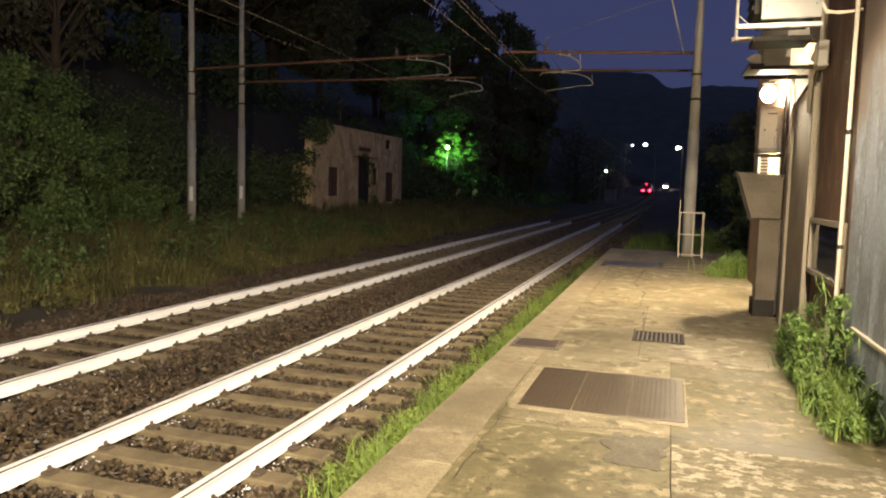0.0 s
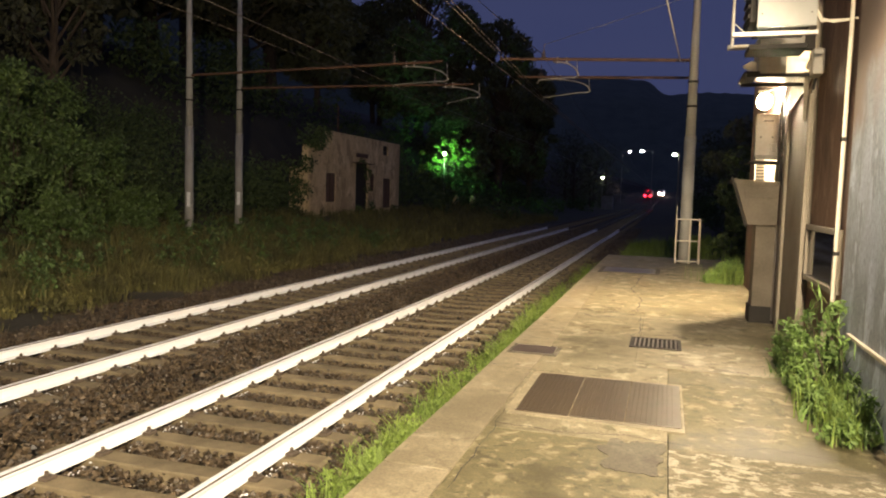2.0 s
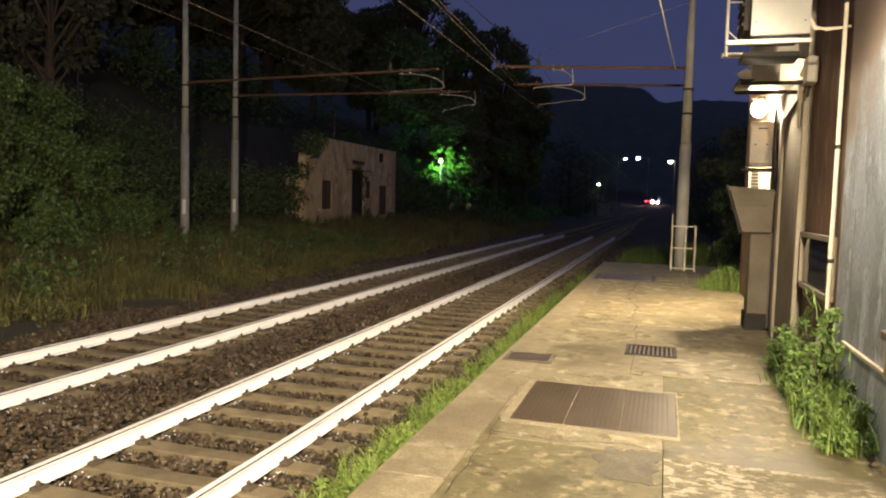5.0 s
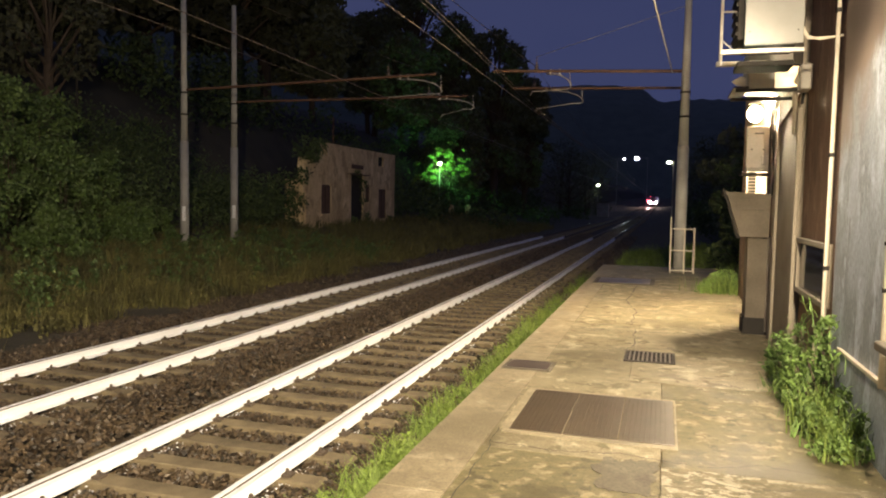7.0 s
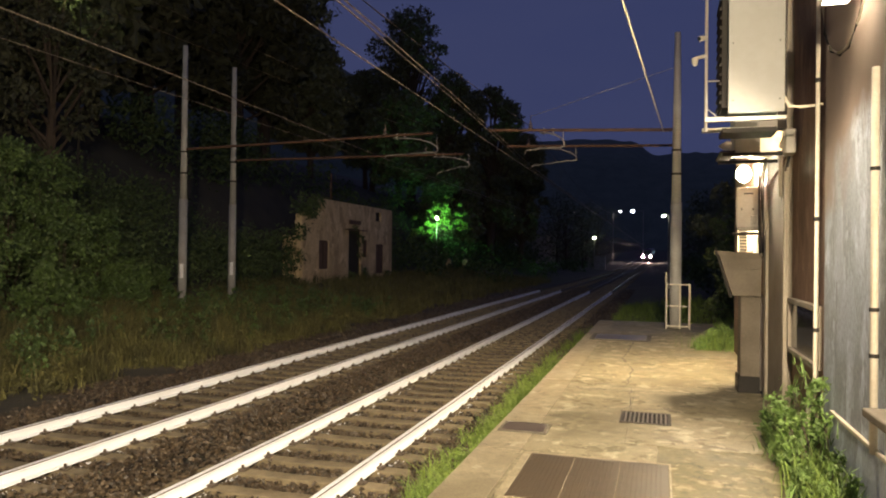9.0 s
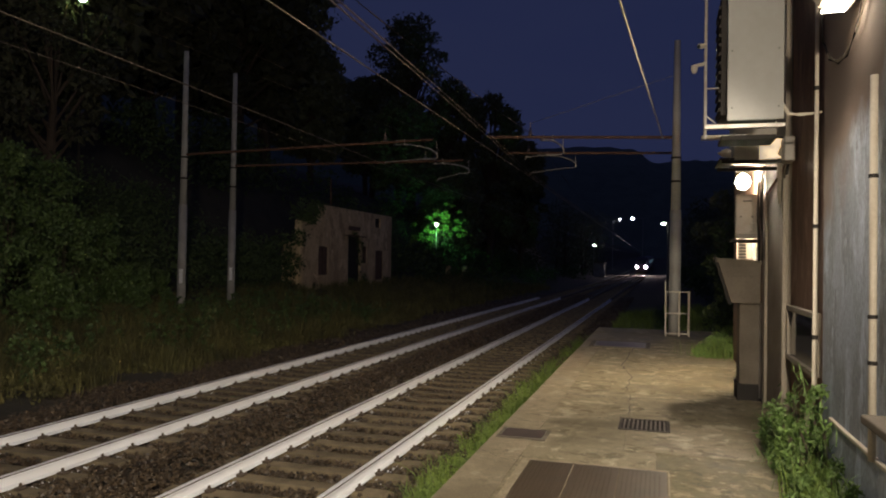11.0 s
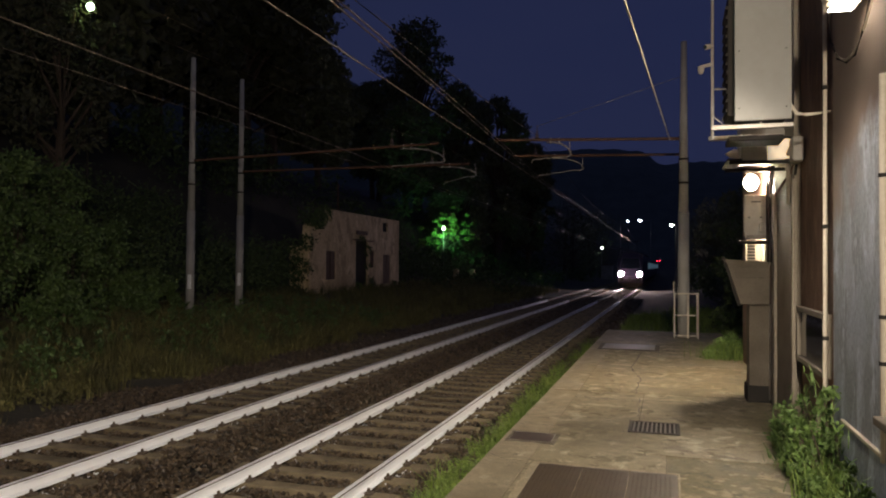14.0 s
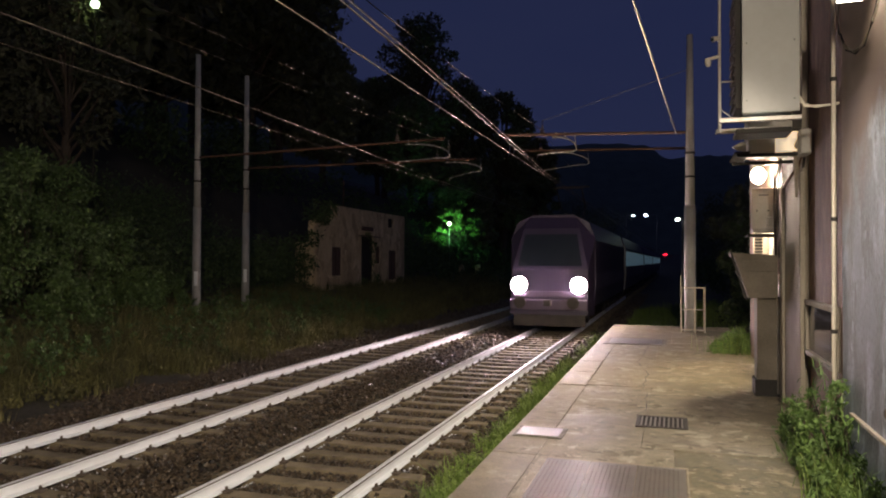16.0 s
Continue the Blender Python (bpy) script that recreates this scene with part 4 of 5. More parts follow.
for x in (-0.31, 0.33):
    part("post", box(B(), x - 0.02, x + 0.02, 0.58, 0.62, 0, 1.30, 0.004), WHITETRIM, cage)
    for z in (0.66, 1.28):
        part("side_bar", box(B(), x - 0.016, x + 0.016, 0.02, 0.58, z - 0.016, z + 0.016), WHITETRIM, cage)


part("reflector_rod", box(B(), -0.34, -0.31, -0.045, -0.022, 1.30, 1.62, 0.004), WHITETRIM, cage, "white reflector strip")


def wire(label, points, r=0.008, material=WIRE):
    ob = thing("overhead_wire", label, "wire", (0, 0, 0), "overhead wires")
    part("strand", pipe(B(), points, r, 6), material, ob, smooth=True)
    return ob


def along(x, z, sag=0.0, y0=-12.0, near=None):
    """Points of a wire over the line; near: the sag of the span over the platform, below nought where it falls towards the mast."""
    spans, pts = [(-28, 22.5), (22.5, 72), (72, 122), (122, 172), (172, 222), (222, 272)], []
    for a, b in spans:
        dip = near if near is not None and a < 0 else sag
        for k in range(16):
            f = k / 16
            yy = a + (b - a) * f
            if yy >= y0:
                pts.append((x, yy, z - dip * 4 * f * (1 - f) + float(track_rise(yy))))
    return pts


wire("contact wire over the platform-side track", along(0.0, 5.15, 0.02), 0.011)
wire("upper wire of the overlap over the platform-side track", along(0.0, 5.21, 0.05, near=-0.56), 0.011)
wire("second upper wire of the overlap over the platform-side track", along(0.10, 5.21, 0.05, near=-0.56), 0.011)
wire("messenger wire over the platform-side track", along(0.03, 6.5, 0.75), 0.011)
wire("contact wire over the far track", along(-3.5, 5.06, 0.03, near=-0.24), 0.010)
wire("second contact wire of the overlap over the far track", along(-3.62, 5.02, 0.08), 0.005)
wire("messenger wire over the far track", along(-3.5, 6.43, 0.76), 0.007)
wire("upper messenger wire over the far track", along(-3.5, 6.67, 0.55), 0.006)
wire("thick feeder cable tied to the platform mast", [(4.2, 22.1, 6.1), (4.06, 22, 6.09), (3.43, 10, 6.07), (2.6, -6, 6.1)], 0.018, GALV)
wire("stay wire of the platform mast", [(0.12, 22.2, 6.72), (4.42, 22.2, 8.0)], 0.007, GALV)
bm = B()
for y in np.arange(30, 122, 6.5):
    tube(bm, (0.03, y, 5.16), (0.03, y, 5.85), 0.004, 0.004, 5)
    tube(bm, (-3.5, y, 5.2), (-3.5, y, 5.8), 0.004, 0.004, 5)
tagged(part("droppers", bm, WIRE), "thin dropper wires of the overhead line", "wire", kind="stuff")

# ---- ruined house ----
house = thing("ruined_house", "abandoned single-storey house with peeling ochre plaster and ivy", "house", (-15, 0, 0))
HY0, HY1, HZ0, HZ1 = 36.4, 50.3, 0.35, 5.62
OPEN = [("window", 38.35, 39.61, 1.48, 3.17), ("doorway", 42.55, 44.51, 0.71, 4.03), ("window", 44.87, 45.61, 2.21, 3.32), ("window", 47.19, 48.60, 1.04, 3.09), ("attic_window", 47.07, 48.06, 4.69, 5.33)]
ycuts = sorted({HY0, HY1, 39.05, *[o[1] for o in OPEN], *[o[2] for o in OPEN]})
zcuts = sorted({HZ0, HZ1, 4.4, *[o[3] for o in OPEN], *[o[4] for o in OPEN]})
bm = B()
for ya, yb in zip(ycuts, ycuts[1:]):
    for za, zb in zip(zcuts, zcuts[1:]):
        my, mz = (ya + yb) / 2, (za + zb) / 2
        if not any(o[1] < my < o[2] and o[3] < mz < o[4] for o in OPEN):
            if my < 39.05 and mz > 4.4:
                continue
            box(bm, -0.45, 0, ya, yb, za, zb)
bmesh.ops.remove_doubles(bm, verts=bm.verts, dist=0.001)
part("front_wall", bm, RUIN, house)
for i in range(10):
    y0 = HY0 + i * 0.265
    part("broken_stone", box(B(), -0.44, -0.01, y0, y0 + 0.26, 4.39, 4.44 + 0.28 * float(RNG.random()) + (0.35 if i > 7 else 0), 0.02), RUIN, house)
for i in range(14):
    z0 = HZ0 + 0.3 * i
    part("corner_stone", box(B(), -0.43, -0.02, HY0 - 0.35 * float(RNG.random()) - 0.02, HY0, z0, z0 + 0.3, 0.02), RUIN, house)
part("side_wall", box(B(), -7.5, -0.45, HY1 - 0.45, HY1, HZ0, HZ1), RUIN, house)
part("side_wall", box(B(), -1.3, -0.45, HY0, HY0 + 0.45, HZ0, 3.4), RUIN, house, "stump of the fallen side wall")
part("floor_slab", box(B(), -7.5, -0.45, HY0 + 0.45, HY1 - 0.45, HZ0 - 0.1, HZ0 + 0.1), SHADEFILL, house)
# Dark sheets set in the openings paint the shade of the rooms.
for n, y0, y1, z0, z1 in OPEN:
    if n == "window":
        w = part("window", box(B(), -0.14, -0.11, y0, y1, z0, z1), SHADEFILL, house)
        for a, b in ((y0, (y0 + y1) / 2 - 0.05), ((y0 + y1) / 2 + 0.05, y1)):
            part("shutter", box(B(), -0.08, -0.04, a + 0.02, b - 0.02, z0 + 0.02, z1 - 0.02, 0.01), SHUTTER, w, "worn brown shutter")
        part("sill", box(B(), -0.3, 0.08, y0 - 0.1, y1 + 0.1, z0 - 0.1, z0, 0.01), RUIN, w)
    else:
        part(n, box(B(), -0.16, -0.12, y0, y1, z0, z1), SHADEFILL, house)
part("sign_plate", box(B(), 0.004, 0.06, 42.53, 44.35, 4.30, 4.56, 0.01), SHUTTER, house, "weathered sign plate")
part("canopy", box(B(), 0.004, 0.30, 41.95, 44.85, 3.90, 3.96, 0.02), SHUTTER, house)
part("chimney_pole", tube(B(), (-1.5, 43, 5.6), (-1.5, 43, 7.6), 0.05, 0.05, 8), RUST, house)


def ivy(parent, spots, count, size, material=DARKLEAF):
    v, f = leaves([s[0] for s in spots], [s[1] for s in spots], count, size, 1.0)
    return raw("ivy", v, f, material, parent)


ivy(house, [((0.0, 36.2, 5.0), 0.7), ((0.05, 37.2, 4.9), 0.6), ((0, 36.0, 3.6), 0.5), ((0, 38.2, 5.4), 0.5), ((0.02, 44.51, 1.2), 0.5), ((0.0, 44.41, 2.4), 0.35), ((0.02, 44.3, 3.3), 0.4), ((0.02, 43.2, 4.0), 0.3), ((0.04, 44.7, 0.7), 0.6), ((-0.1, 37.0, 4.6), 0.5), ((0.0, 42.85, 1.0), 0.35), ((-0.3, 35.9, 2.2), 0.6), ((0.05, 48.9, 0.9), 0.4), ((-1.2, 35.7, 1.5), 1.0), ((-1.1, 35.8, 3.0), 0.9), ((-2.2, 35.6, 2.2), 1.2)], 4200, 0.16)


# ---- trees ----
def tree(x, y, height, spread, clumps, count, size, material=TREELEAF, label="tall dark leafy tree on the hillside", low=0.25, z=None, squash=0.8, lobe=0.26):
    z = float(ground_z(x, y)) if z is None else z
    t = thing("tree", label, "tree", (x, y, z), "trees")
    bm = B()
    lean = Vector((float(RNG.normal()) * 0.04, float(RNG.normal()) * 0.04, 1)) * height * 0.75
    tube(bm, (0, 0, -0.5), lean * 0.5, height * 0.026, height * 0.018, 9)
    tube(bm, lean * 0.5, lean, height * 0.018, height * 0.006, 8)
    cs, rs = [], []
    for k in range(clumps):
        f = low + (1 - low) * (k + 0.5) / clumps
        a = 2.4 * k + float(RNG.random())
        r = spread * (0.35 + 0.65 * math.sin(math.pi * min(1, (f - low) / (1 - low) * 0.85 + 0.12))) * (0.5 + 0.5 * float(RNG.random()))
        c = Vector((r * math.cos(a), r * math.sin(a), f * height))
        tube(bm, lean * min(1, f * 0.8), c, height * 0.008, height * 0.003, 5)
        cs.append(c[:])
        rs.append(spread * (lobe + 0.2 * float(RNG.random())))
    part("trunk", bm, BARK, t)
    v, f = leaves(cs, rs, count, size, squash)
    raw("crown", v, f, material, t)
    return t


def bush(name, x, y, z, spots, count, size, material, label, squash=0.9, shell=0.4):
    t = thing(name, label, "bush", (x, y, z), name + "es")
    bm = B()
    for c, r in spots:
        tube(bm, (c[0] * 0.3, c[1] * 0.3, -0.05), c, 0.012 + r * 0.01, 0.005, 5)
    part("branch_frame", bm, BARK, t)
    v, f = leaves([s[0] for s in spots], [s[1] for s in spots], count, size, squash, shell=shell)
    raw("foliage", v, f, material, t)
    return t


# the big trees whose crowns stand against the sky
for x, y, h, s in ((-36, 62, 28, 7.5), (-44, 58, 30, 9), (-33, 46, 22, 7), (-42, 40, 24, 8), (-35, 30, 20, 7), (-48, 70, 27, 8), (-30, 22, 16, 6), (-38, 18, 18, 7), (-33, 8, 16, 7), (-26, 28, 11, 4.5), (-31, 38, 20, 6.5), (-29, 52, 19, 5.0), (-25.5, 16, 12, 5), (-28, 12, 13, 5)):
    tree(x, y, h, s, 26, 13000, 0.8)
for x, y, h, s in ((-28, 92, 25.3, 5.6), (-33.8, 92, 16.5, 4.6), (-22.6, 93, 21, 4.4), (-17.4, 93, 23.6, 4.2), (-14.8, 101, 18.5, 3.6), (-38, 100, 16, 5), (-26, 82, 13, 4.5), (-20, 84, 13, 4), (-21, 112, 16, 4.5)):
    tree(x, y, h, s, 54, 15000, 0.42, VEILLEAF, label="dark feathery tree behind the ruined house", squash=0.85, lobe=0.17)
for x, y, h, s in ((-31.5, 60, 27, 7.2), (-28.6, 64, 13, 4.2)):
    tree(x, y, h, s, 60, 17000, 0.5, VEILLEAF, label="tall dark leafy tree on the hillside", squash=0.85, lobe=0.17)
for x, y, h, s in ((-12, 130, 11, 4), (-11, 150, 12, 5), (-15, 140, 13, 5), (-13, 175, 14, 6), (9, 30, 5.2, 2.2), (8.2, 36, 5.8, 2.4), (12, 42, 8, 3.2), (10, 55, 8, 3), (9.5, 80, 9, 4), (11, 110, 10, 4), (15, 60, 11, 4.5), (-14, 220, 16, 7), (12, 160, 12, 5), (18, 95, 13, 5), (12, 230, 15, 6), (-20, 190, 16, 6)):
    tree(x, y, h, s, 16, 2200, 0.32, VEILLEAF, label="low dark tree beside the line", low=0.12)
for x, y, h, s in ((6.9, 26.5, 3.6, 1.5), (7.2, 23.5, 3.2, 1.4), (7.6, 30, 4.0, 1.7)):
    tree(x, y, h, s, 16, 2600, 0.16, DARKLEAF, "dark shrub tree behind the platform's end", low=0.05)

# the lit tree with its park lamp
lit = thing("tree", "small umbrella-shaped tree lit green by a park lamp", "tree", (-17.9, 70.4, float(ground_z(-17.9, 70.4))), "trees")
CL = [(-2.3, 0, 3.7, 0.6), (-1.5, 0.2, 4.4, 0.8), (-0.4, -0.4, 5.3, 0.9), (0.6, 0, 6.1, 0.8), (1.5, 0, 6.3, 0.75), (2.1, 0.2, 5.4, 0.75), (2.8, 0, 4.6, 0.6), (0.5, 0.3, 4.8, 0.6), (1.4, -0.3, 5.0, 0.6), (-0.9, 0, 3.8, 0.5)]
bm = tube(B(), (0, 0, -0.4), (0.1, 0, 3.4), 0.16, 0.10, 8)
for cx, cy, cz, r in CL:
    tube(bm, (0.1, 0, 3.2), (cx, cy, cz), 0.05, 0.02, 5)
part("trunk", bm, BARK, lit)
sprays = []
for cx, cy, cz, r in CL:
    for _ in range(9):
        sprays.append((cx + r * 0.9 * float(RNG.normal()), cy + 0.5 * float(RNG.normal()), cz + r * 0.55 * float(RNG.normal()), 0.16 + 0.2 * float(RNG.random())))
v, f = leaves([c[:3] for c in sprays], [c[3] for c in sprays], 7500, 0.12, 0.6)
raw("crown", v, f, GRASS, lit)
pl = thing("park_lamp", "park lamp on a thin post inside a tree's crown", "street lamp", (-17.3, 69.0, float(ground_z(-17.3, 69.0))))
part("post", tube(B(), (0, 0, 0), (0, 0, 5.1), 0.05, 0.04, 8), GALV, pl)
part("globe", ball(B(), (0, 0, 5.3), 0.17, 2), GREENGLOW, pl)
for x, y in ((-16.6, 71), (-15.4, 73)):
    p = thing("marker_stone", "small pale marker stone in the grass", "stone", (x, y, float(ground_z(x, y)) - 0.05), "marker stones")
    part("stone", box(B(), -0.25, 0.25, -0.2, 0.2, 0, 1.3, 0.08), RUIN, p)

hl = thing("hillside_lamp", "street lamp half hidden by leaves on the hillside", "street lamp", (-19.6, 24.9, float(ground_z(-19.6, 24.9))))
part("post", tube(B(), (0, 0, 0), (0, 0, 13.1 - hl.location.z), 0.05, 0.035, 8), DARKSTEEL, hl)
part("globe", ball(B(), (0, 0, 13.3 - hl.location.z), 0.17, 2), GREENGLOW, hl)
br = tree(-20.3, 24.0, 10.2, 2.8, 18, 5200, 0.24, TREELEAF, "leafy hillside tree around a street lamp", low=0.35)


def street_lamp(x, y, z, r, material, label, arm=0.0):
    g = float(ground_z(x, y))
    t = thing("street_lamp", label, "street lamp", (x, y, g), "far street lamps")
    part("post", tube(B(), (arm, 0, -1), (arm, 0, z - g), 0.09, 0.06, 8), GALV, t)
    if arm:
        part("arm", tube(B(), (arm, 0, z - g + 0.1), (0, 0, z - g + 0.1), 0.05, 0.05, 6), GALV, t)
    part("head", ball(B(), (0, 0, z - g), r, 2, (1.3, 1, 0.8)), material, t, "glowing lamp head")


street_lamp(-3.86, 220, 15.85, 0.40, WHITEGLOW, "tall white street lamp beyond the station", 3.0)
street_lamp(-7.4, 220, 15.7, 0.24, WHITEGLOW, "smaller white street lamp beyond the station", -2.0)
street_lamp(-8.84, 150, 6.18, 0.27, STREETGLOW, "yellow-green lamp beside the line")
street_lamp(4.25, 60, 5.68, 0.13, STREETGLOW, "yellow-green platform lamp on a post", 0.36)
hut = thing("relay_hut", "small pale relay hut beside the line", "hut", (-7.7, 150, float(ground_z(-7.7, 150)) - 0.2))
part("body", box(B(), -1.1, 1.1, -0.8, 0.8, 0, 2.9, 0.05), POLE, hut)
part("roof", box(B(), -1.3, 1.3, -1.0, 1.0, 2.9, 3.1, 0.03), GREYSTONE, hut)

# ---- undergrowth ----
for x, y, h, r in ((-14.6, 9.5, 4.6, 2.2), (-15.0, 12.5, 4.9, 2.2), (-14.7, 15.2, 4.6, 2.1), (-15.4, 17.6, 4.5, 1.8), (-14.3, 18.6, 3.4, 1.6), (-15.0, 20.6, 2.6, 1.5), (-14.0, 21.2, 1.5, 1.1), (-14.7, 23.2, 1.0, 1.0), (-13.4, 13.6, 1.8, 1.3), (-13.2, 17.0, 1.4, 1.1), (-13.4, 10.6, 2.0, 1.3), (-16.6, 20.0, 4.2, 1.8)):
    spots = []
    for _ in range(26):
        a, f = float(RNG.random()) * 2 * math.pi, float(RNG.random()) ** 0.8
        q = r * (1 - 0.55 * f) * float(RNG.random()) ** 0.5
        spots.append(((q * math.cos(a), q * math.sin(a), 0.15 + f * h), r * (0.16 + 0.16 * float(RNG.random()))))
    bush("bank_bush", x, y, float(ground_z(x, y)), spots, 5200, 0.12, BANKLEAF, "dense green bush on the bank beside the line", shell=0.3)
spots = []
for _ in range(190):
    yy = float(RNG.uniform(6, 34))
    xx = -13.9 - 0.25 * abs(yy - 18) ** 0.5 - 7.5 * float(RNG.random()) ** 1.3
    r = 0.7 + 0.9 * float(RNG.random())
    spots.append(((xx, yy, float(ground_z(xx, yy)) + 0.5 + 1.3 * float(RNG.random())), r))
v, f = leaves([s[0] for s in spots], [s[1] for s in spots], 60000, 0.13, 0.9)
tagged(raw("hillside_scrub", v, f, DARKLEAF), "dense dark green scrub covering the hillside", "scrub", kind="stuff")
spots = []
for _ in range(160):
    yy = float(RNG.uniform(34, 130))
    xx = -15.5 - 9 * float(RNG.random()) if (yy < 35.5 or yy > 52) else -24 - 5 * float(RNG.random())
    spots.append(((xx, yy, float(ground_z(xx, yy)) + 0.6 + 2.2 * float(RNG.random())), 1.0 + 1.2 * float(RNG.random())))
for _ in range(60):
    yy = float(RNG.uniform(55, 200))
    xx = -8.5 - 6 * float(RNG.random())
    spots.append(((xx, yy, float(ground_z(xx, yy)) + 0.4 + 0.8 * float(RNG.random())), 0.8 + 0.7 * float(RNG.random())))
for _ in range(70):
    yy = float(RNG.uniform(26, 150))
    xx = 6.5 + 6 * float(RNG.random())
    spots.append(((xx, yy, float(ground_z(xx, yy)) + 0.4 + 1.2 * float(RNG.random())), 0.8 + 0.8 * float(RNG.random())))
v, f = leaves([s[0] for s in spots], [s[1] for s in spots], 42000, 0.28, 0.9)
tagged(raw("far_scrub", v, f, DARKLEAF), "dark scrub and brambles along the line", "scrub", kind="stuff")


def lawn(name, label, n, x0, x1, y0, y1, height, width, material, edge=None, clump=0.8):
    x, y = RNG.uniform(x0, x1, n), RNG.uniform(y0, y1, n)
    keep = np.array([noise.noise(Vector((a * clump, b * clump, 2))) for a, b in zip(x, y)]) > -0.15 - 0.3 * RNG.random(n)
    if edge is not None:
        keep &= edge(x, y)
    x, y = x[keep], y[keep]
    tall = np.array([0.55 + 0.9 * max(0.0, 0.4 + noise.noise(Vector((a * 1.1, b * 1.1, 9)))) for a, b in zip(x, y)])
    v, f = blades(x, y, ground_z(x, y), height * tall, width, 0.6)
    return tagged(raw(name, v, f, material), label, "grass", kind="stuff")


wob = lambda x, y: x < -6.75 + 0.3 * np.sin(y * 0.9) + 0.35 * np.sin(y * 2.3) + RNG.normal(size=len(x)) * 0.25
lawn("tall_grass", "tall yellow-green grass beside the far track", 75000, -15, -6.2, 6, 32, 0.44, 0.013, DRYGRASS, wob)
lawn("tall_grass", "tall dim grass in front of the ruined house", 30000, -16, -6.4, 32, 75, 0.5, 0.03, DRYGRASS, wob)
c = [(x, y, float(ground_z(x, y)) + 0.08 + 0.12 * float(RNG.random())) for x, y in zip(RNG.uniform(-13, -6.4, 420), RNG.uniform(7, 34, 420))]
v, f = leaves(c, [0.14 + 0.22 * float(RNG.random()) for _ in c], 26000, 0.075, 0.7)
tagged(raw("verge_weeds", v, f, DRYGRASS), "low yellow-green weeds among the grass beside the far track", "weeds", kind="stuff")
cx = RNG.uniform(-10.5, -6.7, 130)
cy = RNG.uniform(7.5, 26, 130)
px, py = np.repeat(cx, 70) + RNG.normal(size=9100) * 0.13, np.repeat(cy, 70) + RNG.normal(size=9100) * 0.16
v, f = blades(px, py, ground_z(px, py), np.repeat(RNG.uniform(0.2, 0.55, 130), 70), 0.013, 0.9)
tagged(raw("grass_clumps", v, f, DRYGRASS), "yellow-green grass clumps standing above the verge", "grass", kind="stuff")
cx, cy = RNG.uniform(-12.5, -6.9, 150), RNG.uniform(7.0, 27, 150)
k = 26
px, py = np.repeat(cx, k) + RNG.normal(size=150 * k) * 0.16, np.repeat(cy, k) + RNG.normal(size=150 * k) * 0.2
v, f = blades(px, py, ground_z(px, py), np.repeat(RNG.uniform(0.35, 0.95, 150), k), 0.016, 0.8)
tagged(raw("tall_weeds", v, f, DRYGRASS), "tall yellowing weeds standing in tufts beside the far track", "weeds", kind="stuff")
c, r = [], []
for xx, yy in zip(RNG.uniform(-13.5, -7.2, 260), RNG.uniform(6.5, 30, 260)):
    g = float(ground_z(xx, yy))
    for q in range(3):
        c.append((float(xx) + 0.08 * float(RNG.normal()), float(yy) + 0.08 * float(RNG.normal()), g + 0.2 + 0.25 * q))
        r.append(0.20 - 0.045 * q)
v, f = leaves(c, r, 24000, 0.085, 0.9, shell=0.2)
tagged(raw("leafy_weeds", v, f, BANKLEAF), "leafy green weeds standing in the verge", "weeds", kind="stuff")
lawn("rough_grass", "rough grass at the end of the platform", 9000, 2.2, 8.0, 24.0, 40, 0.35, 0.016, GRASS)


def edge_grass():
    n = 60000
    y = RNG.uniform(-7, 24, n)
    x = 1.86 + RNG.normal(size=n) * 0.22
    clump = np.array([noise.noise(Vector((a * 3.2, b * 1.7, 5))) + 0.5 * noise.noise(Vector((a * 8, b * 5, 1))) for a, b in zip(x, y)])
    keep = (clump > -0.04 + 0.028 * np.maximum(0, y - 7)) & (x < 2.15) & (x > 1.38)
    x, y, clump = x[keep], y[keep], clump[keep]
    v, f = blades(x, y, np.full(len(x), -0.22), 0.13 + 0.30 * np.clip(clump + 0.1, 0, 0.7), 0.010, 1.0)
    tagged(raw("edge_grass", v, f, GRASS), "bright green grass and weeds along the platform edge", "grass", kind="stuff")
    c = []
    for yy in RNG.uniform(-6, 18, 700):
        xx = 1.84 + 0.16 * float(RNG.normal())
        if noise.noise(Vector((xx * 3.2, float(yy) * 1.7, 5))) > -0.2 and xx < 2.08:
            c.append((xx, float(yy), -0.12 + 0.05 * float(RNG.normal())))
    v, f = leaves(c, [0.07 + 0.07 * float(RNG.random()) for _ in c], 26000, 0.040)
    tagged(raw("edge_weeds", v, f, GRASS), "low leafy weeds along the platform edge", "weeds", kind="stuff")


edge_grass()

spots = [((-0.05, 0.1, 0.35), 0.30), ((-0.2, 0.5, 0.3), 0.28), ((-0.3, 0.85, 0.25), 0.25), ((-0.1, 0.7, 0.6), 0.26), ((-0.1, 0.2, 0.65), 0.22), ((-0.35, 1.15, 0.2), 0.2), ((-0.1, 1.3, 0.5), 0.28), ((-0.12, -0.3, 0.25), 0.24), ((-0.15, 1.6, 0.3), 0.22), ((-0.08, 0.9, 0.85), 0.18), ((-0.25, -0.1, 0.15), 0.2), ((-0.1, -0.8, 0.16), 0.2), ((-0.12, -1.05, 0.12), 0.16)]
spots += [((-0.10 - 0.12 * (k % 3), -1.0 + 0.2 * k, 0.08 + 0.05 * (k % 2)), 0.2) for k in range(14)]
